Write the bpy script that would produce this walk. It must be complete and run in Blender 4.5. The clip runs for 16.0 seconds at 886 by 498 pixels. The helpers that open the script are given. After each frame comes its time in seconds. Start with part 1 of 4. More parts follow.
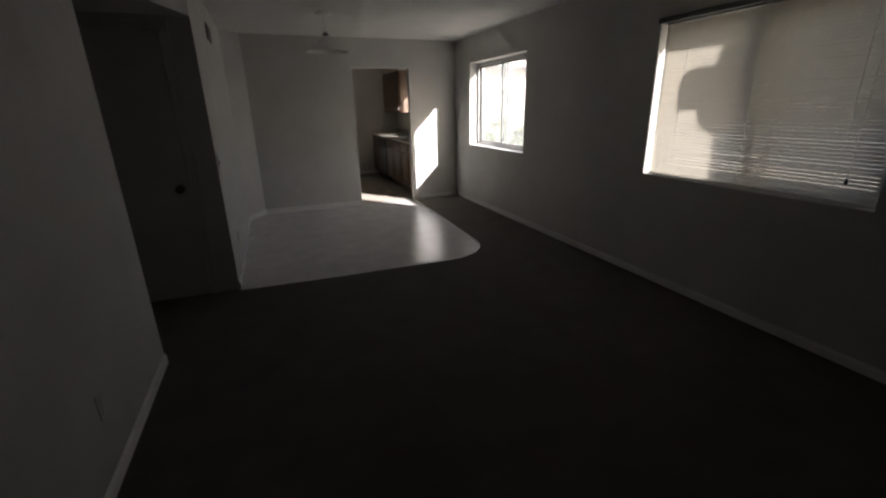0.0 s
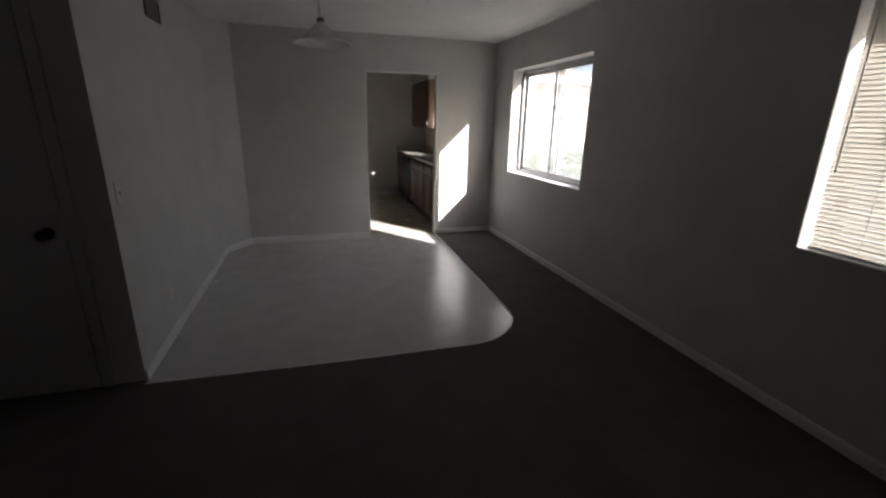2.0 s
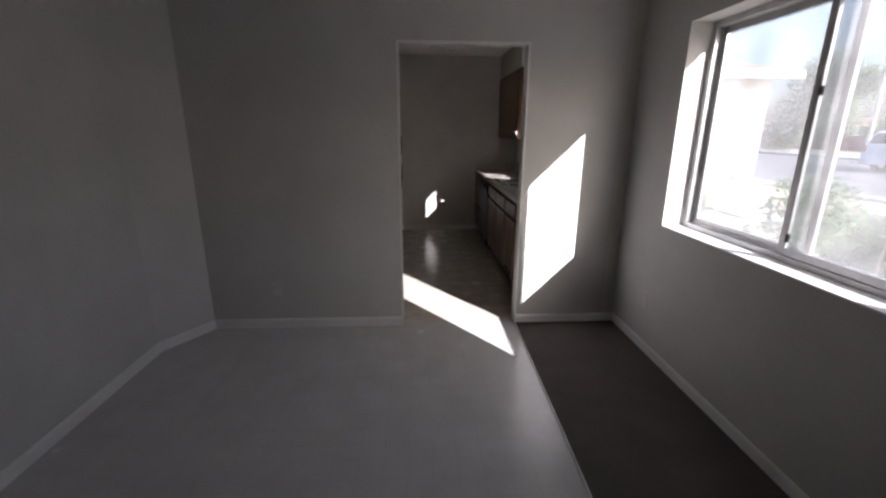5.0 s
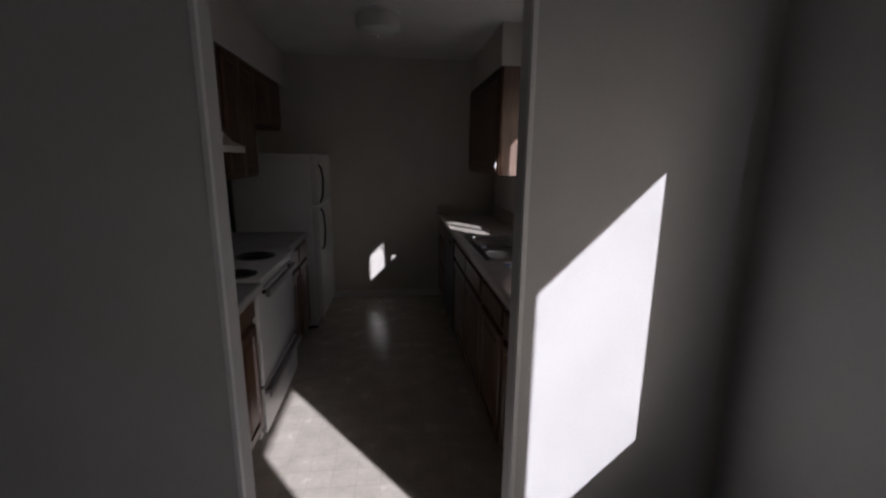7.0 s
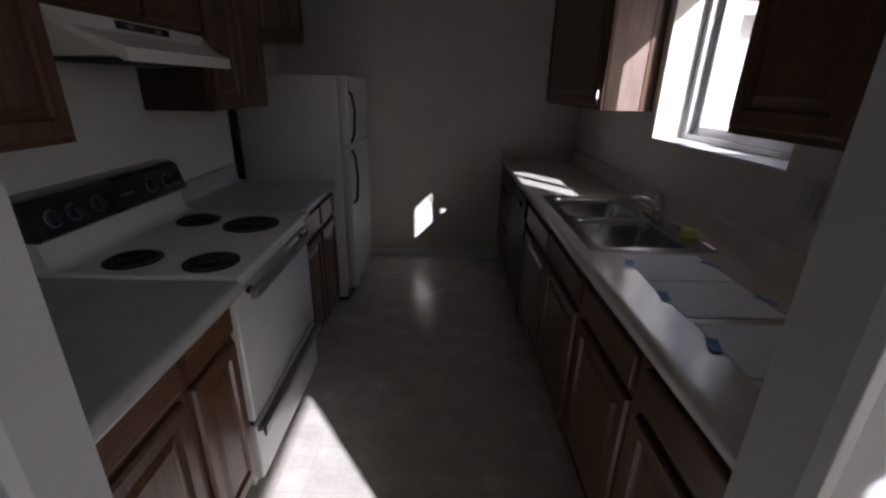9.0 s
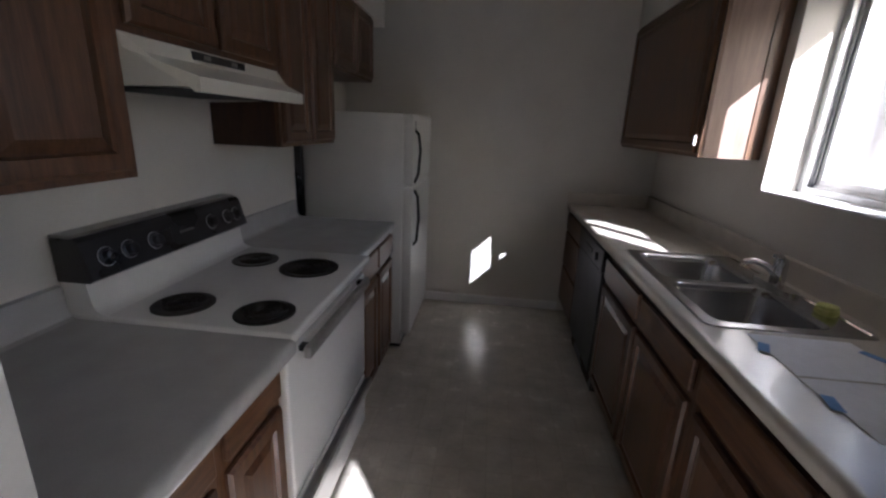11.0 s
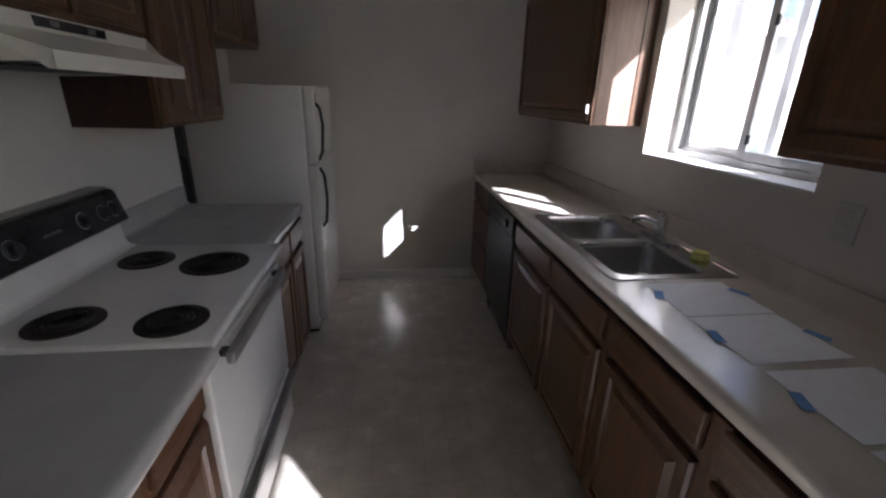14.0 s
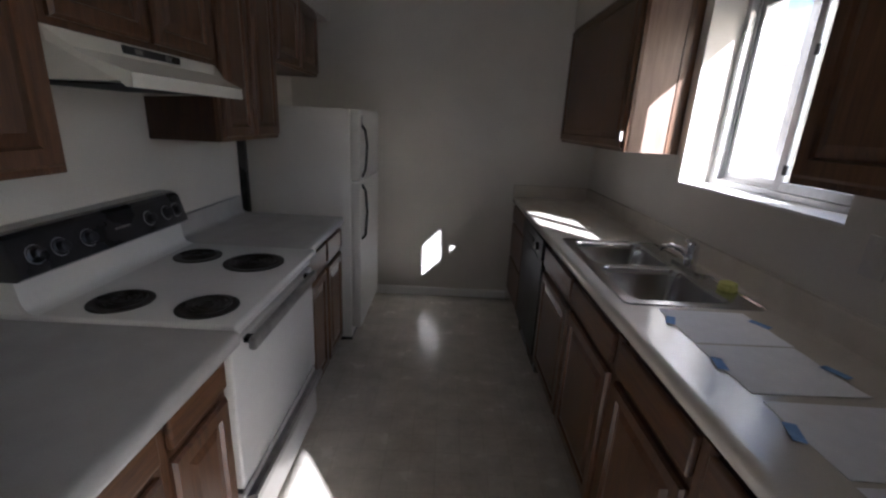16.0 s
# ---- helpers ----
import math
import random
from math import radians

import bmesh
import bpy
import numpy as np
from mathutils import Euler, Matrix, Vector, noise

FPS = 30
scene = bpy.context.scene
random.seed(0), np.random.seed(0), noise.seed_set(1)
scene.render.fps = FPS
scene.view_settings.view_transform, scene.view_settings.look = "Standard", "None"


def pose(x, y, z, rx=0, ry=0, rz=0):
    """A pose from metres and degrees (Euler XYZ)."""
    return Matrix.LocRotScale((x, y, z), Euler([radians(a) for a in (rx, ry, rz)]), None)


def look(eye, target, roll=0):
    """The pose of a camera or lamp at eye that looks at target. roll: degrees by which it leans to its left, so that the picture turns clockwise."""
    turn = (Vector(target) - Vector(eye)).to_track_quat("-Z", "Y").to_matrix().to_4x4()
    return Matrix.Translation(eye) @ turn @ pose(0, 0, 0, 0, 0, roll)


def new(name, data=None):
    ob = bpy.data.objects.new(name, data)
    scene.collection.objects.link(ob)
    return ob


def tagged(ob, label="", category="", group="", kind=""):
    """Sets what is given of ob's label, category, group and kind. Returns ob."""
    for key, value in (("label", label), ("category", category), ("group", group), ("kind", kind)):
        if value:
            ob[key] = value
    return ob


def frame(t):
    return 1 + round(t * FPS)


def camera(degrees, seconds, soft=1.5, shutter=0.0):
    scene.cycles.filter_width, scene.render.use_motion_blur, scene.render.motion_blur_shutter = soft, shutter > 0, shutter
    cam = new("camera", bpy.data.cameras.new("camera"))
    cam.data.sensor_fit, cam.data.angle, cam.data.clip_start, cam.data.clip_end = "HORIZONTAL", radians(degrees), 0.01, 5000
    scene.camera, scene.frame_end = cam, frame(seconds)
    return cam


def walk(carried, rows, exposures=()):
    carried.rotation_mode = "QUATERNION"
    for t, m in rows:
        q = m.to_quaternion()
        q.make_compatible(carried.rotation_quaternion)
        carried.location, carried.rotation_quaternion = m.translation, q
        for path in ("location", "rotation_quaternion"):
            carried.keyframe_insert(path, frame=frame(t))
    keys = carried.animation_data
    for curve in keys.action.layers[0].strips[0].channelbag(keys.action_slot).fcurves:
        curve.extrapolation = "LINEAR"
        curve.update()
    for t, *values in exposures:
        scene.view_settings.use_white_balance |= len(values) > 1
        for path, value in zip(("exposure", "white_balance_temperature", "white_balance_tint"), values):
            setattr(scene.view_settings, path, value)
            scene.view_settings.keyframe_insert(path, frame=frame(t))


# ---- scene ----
cam = camera(92.2, 16.0, soft=2.4)
PATH = [
    (0, (0.874, 0.841, 1.483), (1.558, 2.61, 0.848), -1.2),
    (0.5, (0.987, 1.053, 1.512), (1.728, 2.827, 0.96), -0.0),
    (1, (1.158, 1.338, 1.554), (1.929, 3.098, 1.0), -0.2),
    (1.5, (1.311, 1.776, 1.501), (1.859, 3.617, 0.943), 2.6),
    (2, (1.473, 2.138, 1.484), (2.023, 3.974, 0.912), 1.2),
    (2.5, (1.592, 2.474, 1.501), (2.032, 4.346, 0.949), 0.6),
    (3, (1.695, 2.811, 1.504), (1.902, 4.762, 1.114), 3.1),
    (3.2, (1.726, 2.954, 1.507), (1.9, 4.906, 1.11), 2.5),
    (5.5, (2.369, 5.001, 1.485), (2.482, 6.919, 0.93), 0.1),
    (6, (2.457, 5.45, 1.514), (2.782, 7.377, 1.092), -1.2),
    (6.5, (2.582, 5.958, 1.508), (2.816, 7.91, 1.144), -0.2),
    (7, (2.607, 6.409, 1.501), (2.836, 8.352, 1.086), 0.6),
    (7.5, (2.605, 6.75, 1.509), (2.766, 8.689, 1.043), 1.4),
    (8, (2.628, 7.0, 1.508), (2.629, 8.915, 0.93), 2.7),
    (8.5, (2.589, 7.21, 1.471), (2.677, 9.105, 0.838), 2.9),
    (9, (2.582, 7.306, 1.475), (2.594, 9.176, 0.764), 1.3),
    (9.5, (2.576, 7.391, 1.459), (2.34, 9.266, 0.802), 2.7),
    (11.8, (2.399, 7.529, 1.492), (2.315, 9.452, 0.951), 1.7),
    (12, (2.392, 7.529, 1.498), (2.395, 9.456, 0.961), 0.6),
    (12.5, (2.375, 7.537, 1.498), (2.443, 9.464, 0.966), 1.0),
    (13, (2.38, 7.536, 1.489), (2.5, 9.432, 0.865), 1.2),
    (13.5, (2.391, 7.534, 1.491), (2.615, 9.41, 0.837), 1.8),
    (14, (2.392, 7.541, 1.491), (2.64, 9.408, 0.819), 1.7),
    (14.5, (2.406, 7.531, 1.496), (2.701, 9.397, 0.838), 1.5),
    (15, (2.421, 7.511, 1.496), (2.747, 9.365, 0.821), 0.9),
    (15.5, (2.457, 7.495, 1.5), (2.769, 9.348, 0.816), 1.2),
    (16, (2.514, 7.449, 1.476), (2.518, 9.366, 0.908), 2.9),
]
LIGHT = [(0, 1.8, 6080, 15), (1.5, 1.85, 5930, 15), (3.2, 1.95, 5880, 17), (5.5, 1.55, 5750, 21), (6.5, 0.95, 5720, 22), (7.5, 0.1, 5560, 20), (8.5, 0.72, 5440, 22), (9.5, 1.62, 5440, 20), (12, 2.38, 5420, 18), (15.5, 2.34, 5420, 18), (16, 2.38, 5420, 17)]
walk(cam, [(t, look(eye, target, roll)) for t, eye, target, roll in PATH], LIGHT)

# ---- light ----
world = bpy.data.worlds.new("sky")
scene.world = world
world.use_nodes = True
wn = world.node_tree.nodes
sky = wn.new("ShaderNodeTexSky")
sky.sky_type, sky.sun_disc = "NISHITA", False
SUN = Vector((0.735, -1.0, 0.724)).normalized()          # towards the sun
sky.dust_density = 4.0
sky.sun_elevation = math.asin(SUN.z)
sky.sun_rotation = math.atan2(SUN.x, SUN.y)
world.node_tree.links.new(sky.outputs[0], wn["Background"].inputs[0])
wn["Background"].inputs[1].default_value = 0.14
sun = new("sun", bpy.data.lights.new("sun", "SUN"))
sun.data.energy, sun.data.angle, sun.data.color = 5.0, radians(0.5), (1.0, 0.95, 0.87)
sun.matrix_world = look(SUN * 30, (0, 0, 0))

# ---- materials ----


def material(name, a, b, rough=0.6, metal=0.0, scale=6.0, stretch=(1, 1, 1), fine=60.0, bump=0.05, spread=0.1, random_tint=0.0, rvar=0.08):
    """Two colours mixed by coarse noise, a fine grain, and relief."""
    m = bpy.data.materials.new(name)
    m.use_nodes = True
    nt = m.node_tree
    n, l = nt.nodes, nt.links
    bsdf = n["Principled BSDF"]
    tc, mp = n.new("ShaderNodeTexCoord"), n.new("ShaderNodeMapping")
    mp.inputs["Scale"].default_value = stretch
    l.new(tc.outputs["Object"], mp.inputs[0])
    big, small = n.new("ShaderNodeTexNoise"), n.new("ShaderNodeTexNoise")
    big.inputs["Scale"].default_value, big.inputs["Detail"].default_value = scale, 5
    small.inputs["Scale"].default_value, small.inputs["Detail"].default_value = fine, 3
    l.new(mp.outputs[0], big.inputs[0]), l.new(mp.outputs[0], small.inputs[0])
    ramp = n.new("ShaderNodeValToRGB")
    ramp.color_ramp.elements[0].position, ramp.color_ramp.elements[1].position = 0.5 - spread * 2, 0.5 + spread * 2
    ramp.color_ramp.elements[0].color, ramp.color_ramp.elements[1].color = (*a, 1), (*b, 1)
    add = n.new("ShaderNodeMath")
    add.operation = "MULTIPLY_ADD"
    add.inputs[1].default_value = 0.35
    l.new(small.outputs[0], add.inputs[0])
    sub = n.new("ShaderNodeMath")
    sub.operation = "SUBTRACT"
    sub.inputs[1].default_value = 0.175
    l.new(big.outputs[0], sub.inputs[0])
    l.new(sub.outputs[0], add.inputs[2])
    l.new(add.outputs[0], ramp.inputs[0])
    out = ramp.outputs[0]
    if random_tint:
        info, mix = n.new("ShaderNodeObjectInfo"), n.new("ShaderNodeHueSaturation")
        mr = n.new("ShaderNodeMapRange")
        mr.inputs[3].default_value, mr.inputs[4].default_value = 1 - random_tint, 1 + random_tint
        l.new(info.outputs["Random"], mr.inputs[0]), l.new(mr.outputs[0], mix.inputs["Value"]), l.new(out, mix.inputs["Color"])
        out = mix.outputs[0]
    l.new(out, bsdf.inputs["Base Color"])
    rr = n.new("ShaderNodeMapRange")
    rr.inputs[3].default_value, rr.inputs[4].default_value = max(0.02, rough - rvar), min(1, rough + rvar)
    l.new(big.outputs[0], rr.inputs[0]), l.new(rr.outputs[0], bsdf.inputs["Roughness"])
    bsdf.inputs["Metallic"].default_value = metal
    if bump:
        bm_ = n.new("ShaderNodeBump")
        bm_.inputs["Strength"].default_value, bm_.inputs["Distance"].default_value = bump, 0.01
        l.new(small.outputs[0], bm_.inputs["Height"]), l.new(bm_.outputs[0], bsdf.inputs["Normal"])
    return m


WALL = material("wall_paint", (0.535, 0.522, 0.498), (0.60, 0.587, 0.562), 0.68, scale=2.5, fine=110, bump=0.035)
KWALL = material("kitchen_wall_paint", (0.60, 0.572, 0.520), (0.665, 0.636, 0.580), 0.6, scale=2.5, fine=110, bump=0.035)
CEIL = material("ceiling_paint", (0.74, 0.73, 0.70), (0.80, 0.79, 0.76), 0.9, scale=3, fine=48, bump=0.8)
TRIM = material("trim_paint", (0.74, 0.73, 0.71), (0.80, 0.79, 0.77), 0.45, scale=5, fine=80, bump=0.04)
CARPET = material("carpet_pile", (0.086, 0.073, 0.061), (0.138, 0.118, 0.100), 0.97, scale=4, fine=320, bump=0.9, spread=0.15)
WOOD = material("stained_wood", (0.050, 0.024, 0.012), (0.142, 0.069, 0.032), 0.36, scale=7, stretch=(9, 9, 0.8), fine=34, bump=0.06, spread=0.13, random_tint=0.12)
WOODH = material("stained_wood_across", (0.050, 0.024, 0.012), (0.142, 0.069, 0.032), 0.36, scale=7, stretch=(9, 0.8, 9), fine=34, bump=0.06, spread=0.13, random_tint=0.12)
# Darker copy of the stained wood, with the shade of recesses in its colour.
WOODSHADE = material("stained_wood_darkened_as_shade", (0.03, 0.014, 0.008), (0.06, 0.028, 0.014), 0.6, scale=6, stretch=(6, 6, 1))
VENEER = material("cabinet_side_veneer", (0.17, 0.112, 0.080), (0.24, 0.165, 0.122), 0.45, scale=6, stretch=(8, 8, 0.7), fine=30, bump=0.04, random_tint=0.08)
LAMINATE = material("counter_laminate", (0.60, 0.555, 0.485), (0.68, 0.635, 0.56), 0.19, scale=9, fine=240, bump=0.006, rvar=0.03)
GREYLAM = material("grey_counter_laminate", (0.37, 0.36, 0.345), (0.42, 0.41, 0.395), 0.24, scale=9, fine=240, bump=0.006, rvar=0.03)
ENAMEL = material("white_enamel", (0.58, 0.57, 0.55), (0.63, 0.62, 0.60), 0.20, scale=3, fine=50, bump=0.01)
FRIDGE = material("textured_appliance_white", (0.58, 0.56, 0.52), (0.63, 0.61, 0.57), 0.36, scale=3, fine=260, bump=0.12)
HOOD = material("almond_enamel", (0.60, 0.58, 0.51), (0.66, 0.64, 0.57), 0.32, scale=4, fine=60, bump=0.02)
MATTBLACK = material("matt_black_enamel", (0.008, 0.008, 0.009), (0.016, 0.016, 0.018), 0.42, scale=6, bump=0.01)
BLACK = material("black_plastic", (0.010, 0.010, 0.012), (0.022, 0.022, 0.025), 0.28, scale=5, bump=0.02)
COIL = material("burner_iron", (0.012, 0.011, 0.010), (0.035, 0.030, 0.026), 0.5, metal=0.3, scale=20, bump=0.1)
GREYMETAL = material("worn_grey_metal", (0.22, 0.21, 0.20), (0.34, 0.33, 0.31), 0.38, metal=0.75, scale=12, bump=0.04)
STEEL = material("brushed_steel", (0.46, 0.46, 0.465), (0.60, 0.60, 0.60), 0.19, metal=1.0, scale=10, stretch=(1, 14, 1), fine=80, bump=0.03)
CHROME = material("chrome", (0.68, 0.68, 0.70), (0.78, 0.78, 0.80), 0.10, metal=1.0, scale=8, bump=0.0)
ALU = material("window_aluminium", (0.42, 0.42, 0.42), (0.55, 0.55, 0.55), 0.42, metal=0.7, scale=10, bump=0.04)
BRASS = material("door_knob_bronze", (0.07, 0.05, 0.035), (0.12, 0.09, 0.06), 0.35, metal=0.9, scale=10, bump=0.0)
DOORP = material("door_paint", (0.50, 0.49, 0.47), (0.56, 0.55, 0.53), 0.5, scale=3, fine=60, bump=0.05)
PLATE = material("ivory_plastic", (0.58, 0.56, 0.51), (0.63, 0.61, 0.56), 0.4, scale=6, bump=0.0)
PAPER = material("paper_sheet", (0.80, 0.80, 0.83), (0.86, 0.86, 0.89), 0.85, scale=20, bump=0.05)
INK = material("faint_print", (0.52, 0.52, 0.54), (0.60, 0.60, 0.62), 0.9, scale=30, bump=0.0)
TAPE = material("blue_masking_tape", (0.13, 0.26, 0.55), (0.20, 0.36, 0.68), 0.7, scale=30, bump=0.1)
SPONGE = material("yellow_green_scourer", (0.52, 0.55, 0.16), (0.68, 0.68, 0.26), 0.9, scale=60, bump=0.5)
DARKVOID = material("dark_recess", (0.02, 0.02, 0.02), (0.04, 0.04, 0.04), 0.8)
VENTM = material("vent_metal", (0.10, 0.10, 0.095), (0.15, 0.15, 0.14), 0.5, scale=8)
FROST = material("frosted_glass_shade", (0.66, 0.65, 0.62), (0.72, 0.71, 0.68), 0.25, scale=4, bump=0.0)
EXT = material("exterior_stucco", (0.50, 0.46, 0.40), (0.58, 0.54, 0.48), 0.9, scale=4, fine=90, bump=0.3)


def vinyl(name, a, b, c, cell, rough, blotch, printed=0.75, uneven=0.965):
    """Sheet vinyl with a printed pattern of small mottled squares."""
    m = material(name, a, b, rough, scale=blotch, fine=45, bump=0.0, spread=0.2)
    n, l = m.node_tree.nodes, m.node_tree.links
    bsdf = n["Principled BSDF"]
    src = bsdf.inputs["Base Color"].links[0].from_socket
    tc, br, mix = n.new("ShaderNodeTexCoord"), n.new("ShaderNodeTexBrick"), n.new("ShaderNodeMix")
    br.offset = 0.0
    br.inputs["Scale"].default_value = 1.0
    br.inputs["Brick Width"].default_value = br.inputs["Row Height"].default_value = cell
    br.inputs["Mortar Size"].default_value, br.inputs["Mortar Smooth"].default_value = cell * 0.03, 0.6
    br.inputs["Color1"].default_value, br.inputs["Color2"].default_value, br.inputs["Mortar"].default_value = (1, 1, 1, 1), (uneven, uneven * 0.995, uneven * 0.99, 1), (*c, 1)
    l.new(tc.outputs["Object"], br.inputs["Vector"])
    mix.data_type, mix.blend_type = "RGBA", "MULTIPLY"
    mix.inputs["Factor"].default_value = printed
    l.new(src, mix.inputs["A"]), l.new(br.outputs["Color"], mix.inputs["B"])
    l.new(mix.outputs["Result"], bsdf.inputs["Base Color"])
    return m


VINYL = vinyl("dining_sheet_vinyl", (0.50, 0.49, 0.47), (0.635, 0.62, 0.60), (0.90, 0.87, 0.86), 0.115, 0.24, 5, 0.6)
KVINYL = vinyl("kitchen_sheet_vinyl", (0.42, 0.385, 0.325), (0.70, 0.65, 0.565), (0.80, 0.78, 0.74), 0.115, 0.25, 8, 0.62, 0.88)


def glass_material(name, tint, dust=1.0):
    m = bpy.data.materials.new(name)
    m.use_nodes = True
    n, l = m.node_tree.nodes, m.node_tree.links
    n.remove(n["Principled BSDF"])
    tr, gl, df = n.new("ShaderNodeBsdfTransparent"), n.new("ShaderNodeBsdfGlossy"), n.new("ShaderNodeBsdfTranslucent")
    gl.inputs["Roughness"].default_value = 0.02
    # The tint only dims the overbright view outside; dust is the translucent part.
    tr.inputs["Color"].default_value = (tint, tint * 1.02, tint * 1.01, 1)
    noise_ = n.new("ShaderNodeTexNoise")
    tc = n.new("ShaderNodeTexCoord")
    l.new(tc.outputs["Object"], noise_.inputs[0])
    noise_.inputs["Scale"].default_value = 5
    mr = n.new("ShaderNodeMapRange")
    mr.inputs[1].default_value, mr.inputs[2].default_value, mr.inputs[3].default_value, mr.inputs[4].default_value = 0.3, 0.8, 0.05 * dust, 0.12 * dust
    l.new(noise_.outputs[0], mr.inputs[0])
    m1, m2 = n.new("ShaderNodeMixShader"), n.new("ShaderNodeMixShader")
    l.new(mr.outputs[0], m1.inputs[0]), l.new(tr.outputs[0], m1.inputs[1]), l.new(df.outputs[0], m1.inputs[2])
    m2.inputs[0].default_value = 0.04
    l.new(m1.outputs[0], m2.inputs[1]), l.new(gl.outputs[0], m2.inputs[2])
    l.new(m2.outputs[0], n["Material Output"].inputs["Surface"])
    return m


# First number: tint that tones down outdoor brightness; second: amount of dust.
GLASS = glass_material("dimmed_dusty_window_glass", 0.73, 1.15)
KITCHENGLASS = glass_material("dimmed_dusty_kitchen_glass", 0.78, 0.8)


def blind_material():
    m = material("blind_slat_vinyl", (0.72, 0.70, 0.655), (0.79, 0.77, 0.72), 0.5, scale=6, bump=0.0)
    n, l = m.node_tree.nodes, m.node_tree.links
    tr, mx = n.new("ShaderNodeBsdfTranslucent"), n.new("ShaderNodeMixShader")
    tr.inputs["Color"].default_value = (0.66, 0.635, 0.58, 1)
    mx.inputs[0].default_value = 0.55
    l.new(n["Principled BSDF"].outputs[0], mx.inputs[1]), l.new(tr.outputs[0], mx.inputs[2])
    l.new(mx.outputs[0], n["Material Output"].inputs["Surface"])
    return m


BLIND = blind_material()

# ---- mesh helpers ----
BASE = {}


def box(bm, lo, hi, bev=0.0, seg=2):
    lo, hi = [min(a, b) for a, b in zip(lo, hi)], [max(a, b) for a, b in zip(lo, hi)]
    r = bmesh.ops.create_cube(bm, size=1.0)
    vs = r["verts"]
    for v in vs:
        v.co = Vector([(lo[i] + hi[i]) / 2 + v.co[i] * (hi[i] - lo[i]) for i in range(3)])
    if bev:
        es = list({e for v in vs for e in v.link_edges})
        bmesh.ops.bevel(bm, geom=es, offset=bev, segments=seg, affect="EDGES", profile=0.5)
    return bm


def boxed(lo, hi, bev=0.0, seg=2):
    return box(bmesh.new(), lo, hi, bev, seg)


def prism(bm, poly, z0, z1):
    """An upright prism over a plan polygon."""
    lo, hi = [bm.verts.new((x, y, z0)) for x, y in poly], [bm.verts.new((x, y, z1)) for x, y in poly]
    bm.faces.new(lo[::-1]), bm.faces.new(hi)
    for i in range(len(poly)):
        j = (i + 1) % len(poly)
        bm.faces.new((lo[i], lo[j], hi[j], hi[i]))
    bmesh.ops.recalc_face_normals(bm, faces=bm.faces)
    return bm


def section(bm, prof, axis, a, b):
    """A closed profile drawn out along x or y. Profile: for x (y, z), for y (x, z)."""
    at = (lambda p, s: (s, p[0], p[1])) if axis == "x" else (lambda p, s: (p[0], s, p[1]))
    lo, hi = [bm.verts.new(at(p, a)) for p in prof], [bm.verts.new(at(p, b)) for p in prof]
    bm.faces.new(lo[::-1]), bm.faces.new(hi)
    for i in range(len(prof)):
        j = (i + 1) % len(prof)
        bm.faces.new((lo[i], lo[j], hi[j], hi[i]))
    bmesh.ops.recalc_face_normals(bm, faces=bm.faces)
    return bm


def lathe(bm, prof, centre, seg=28, axis="z"):
    """A profile of (radius, height) turned round an axis through centre."""
    rings = []
    for r, h in prof:
        ring = []
        for k in range(seg):
            a = 2 * math.pi * k / seg
            p = (r * math.cos(a), r * math.sin(a), h)
            if axis == "x":
                p = (h, r * math.cos(a), r * math.sin(a))
            if axis == "y":
                p = (r * math.cos(a), h, r * math.sin(a))
            ring.append(bm.verts.new(Vector(p) + Vector(centre)))
        rings.append(ring)
    for a, b in zip(rings, rings[1:]):
        for k in range(seg):
            bm.faces.new((a[k], a[(k + 1) % seg], b[(k + 1) % seg], b[k]))
    bm.faces.new(rings[0][::-1]), bm.faces.new(rings[-1])
    bmesh.ops.recalc_face_normals(bm, faces=bm.faces)
    return bm


def tube(bm, pts, r, seg=10):
    pts = [Vector(p) for p in pts]
    rings = []
    for i, p in enumerate(pts):
        d = (pts[min(i + 1, len(pts) - 1)] - pts[max(i - 1, 0)]).normalized()
        u = d.orthogonal().normalized() if not rings else (last - d * last.dot(d)).normalized()
        last = u
        w = d.cross(u)
        rad = r[i] if isinstance(r, (list, tuple)) else r
        rings.append([bm.verts.new(p + (u * math.cos(2 * math.pi * k / seg) + w * math.sin(2 * math.pi * k / seg)) * rad) for k in range(seg)])
    for a, b in zip(rings, rings[1:]):
        for k in range(seg):
            bm.faces.new((a[k], a[(k + 1) % seg], b[(k + 1) % seg], b[k]))
    bm.faces.new(rings[0][::-1]), bm.faces.new(rings[-1])
    bmesh.ops.recalc_face_normals(bm, faces=bm.faces)
    return bm


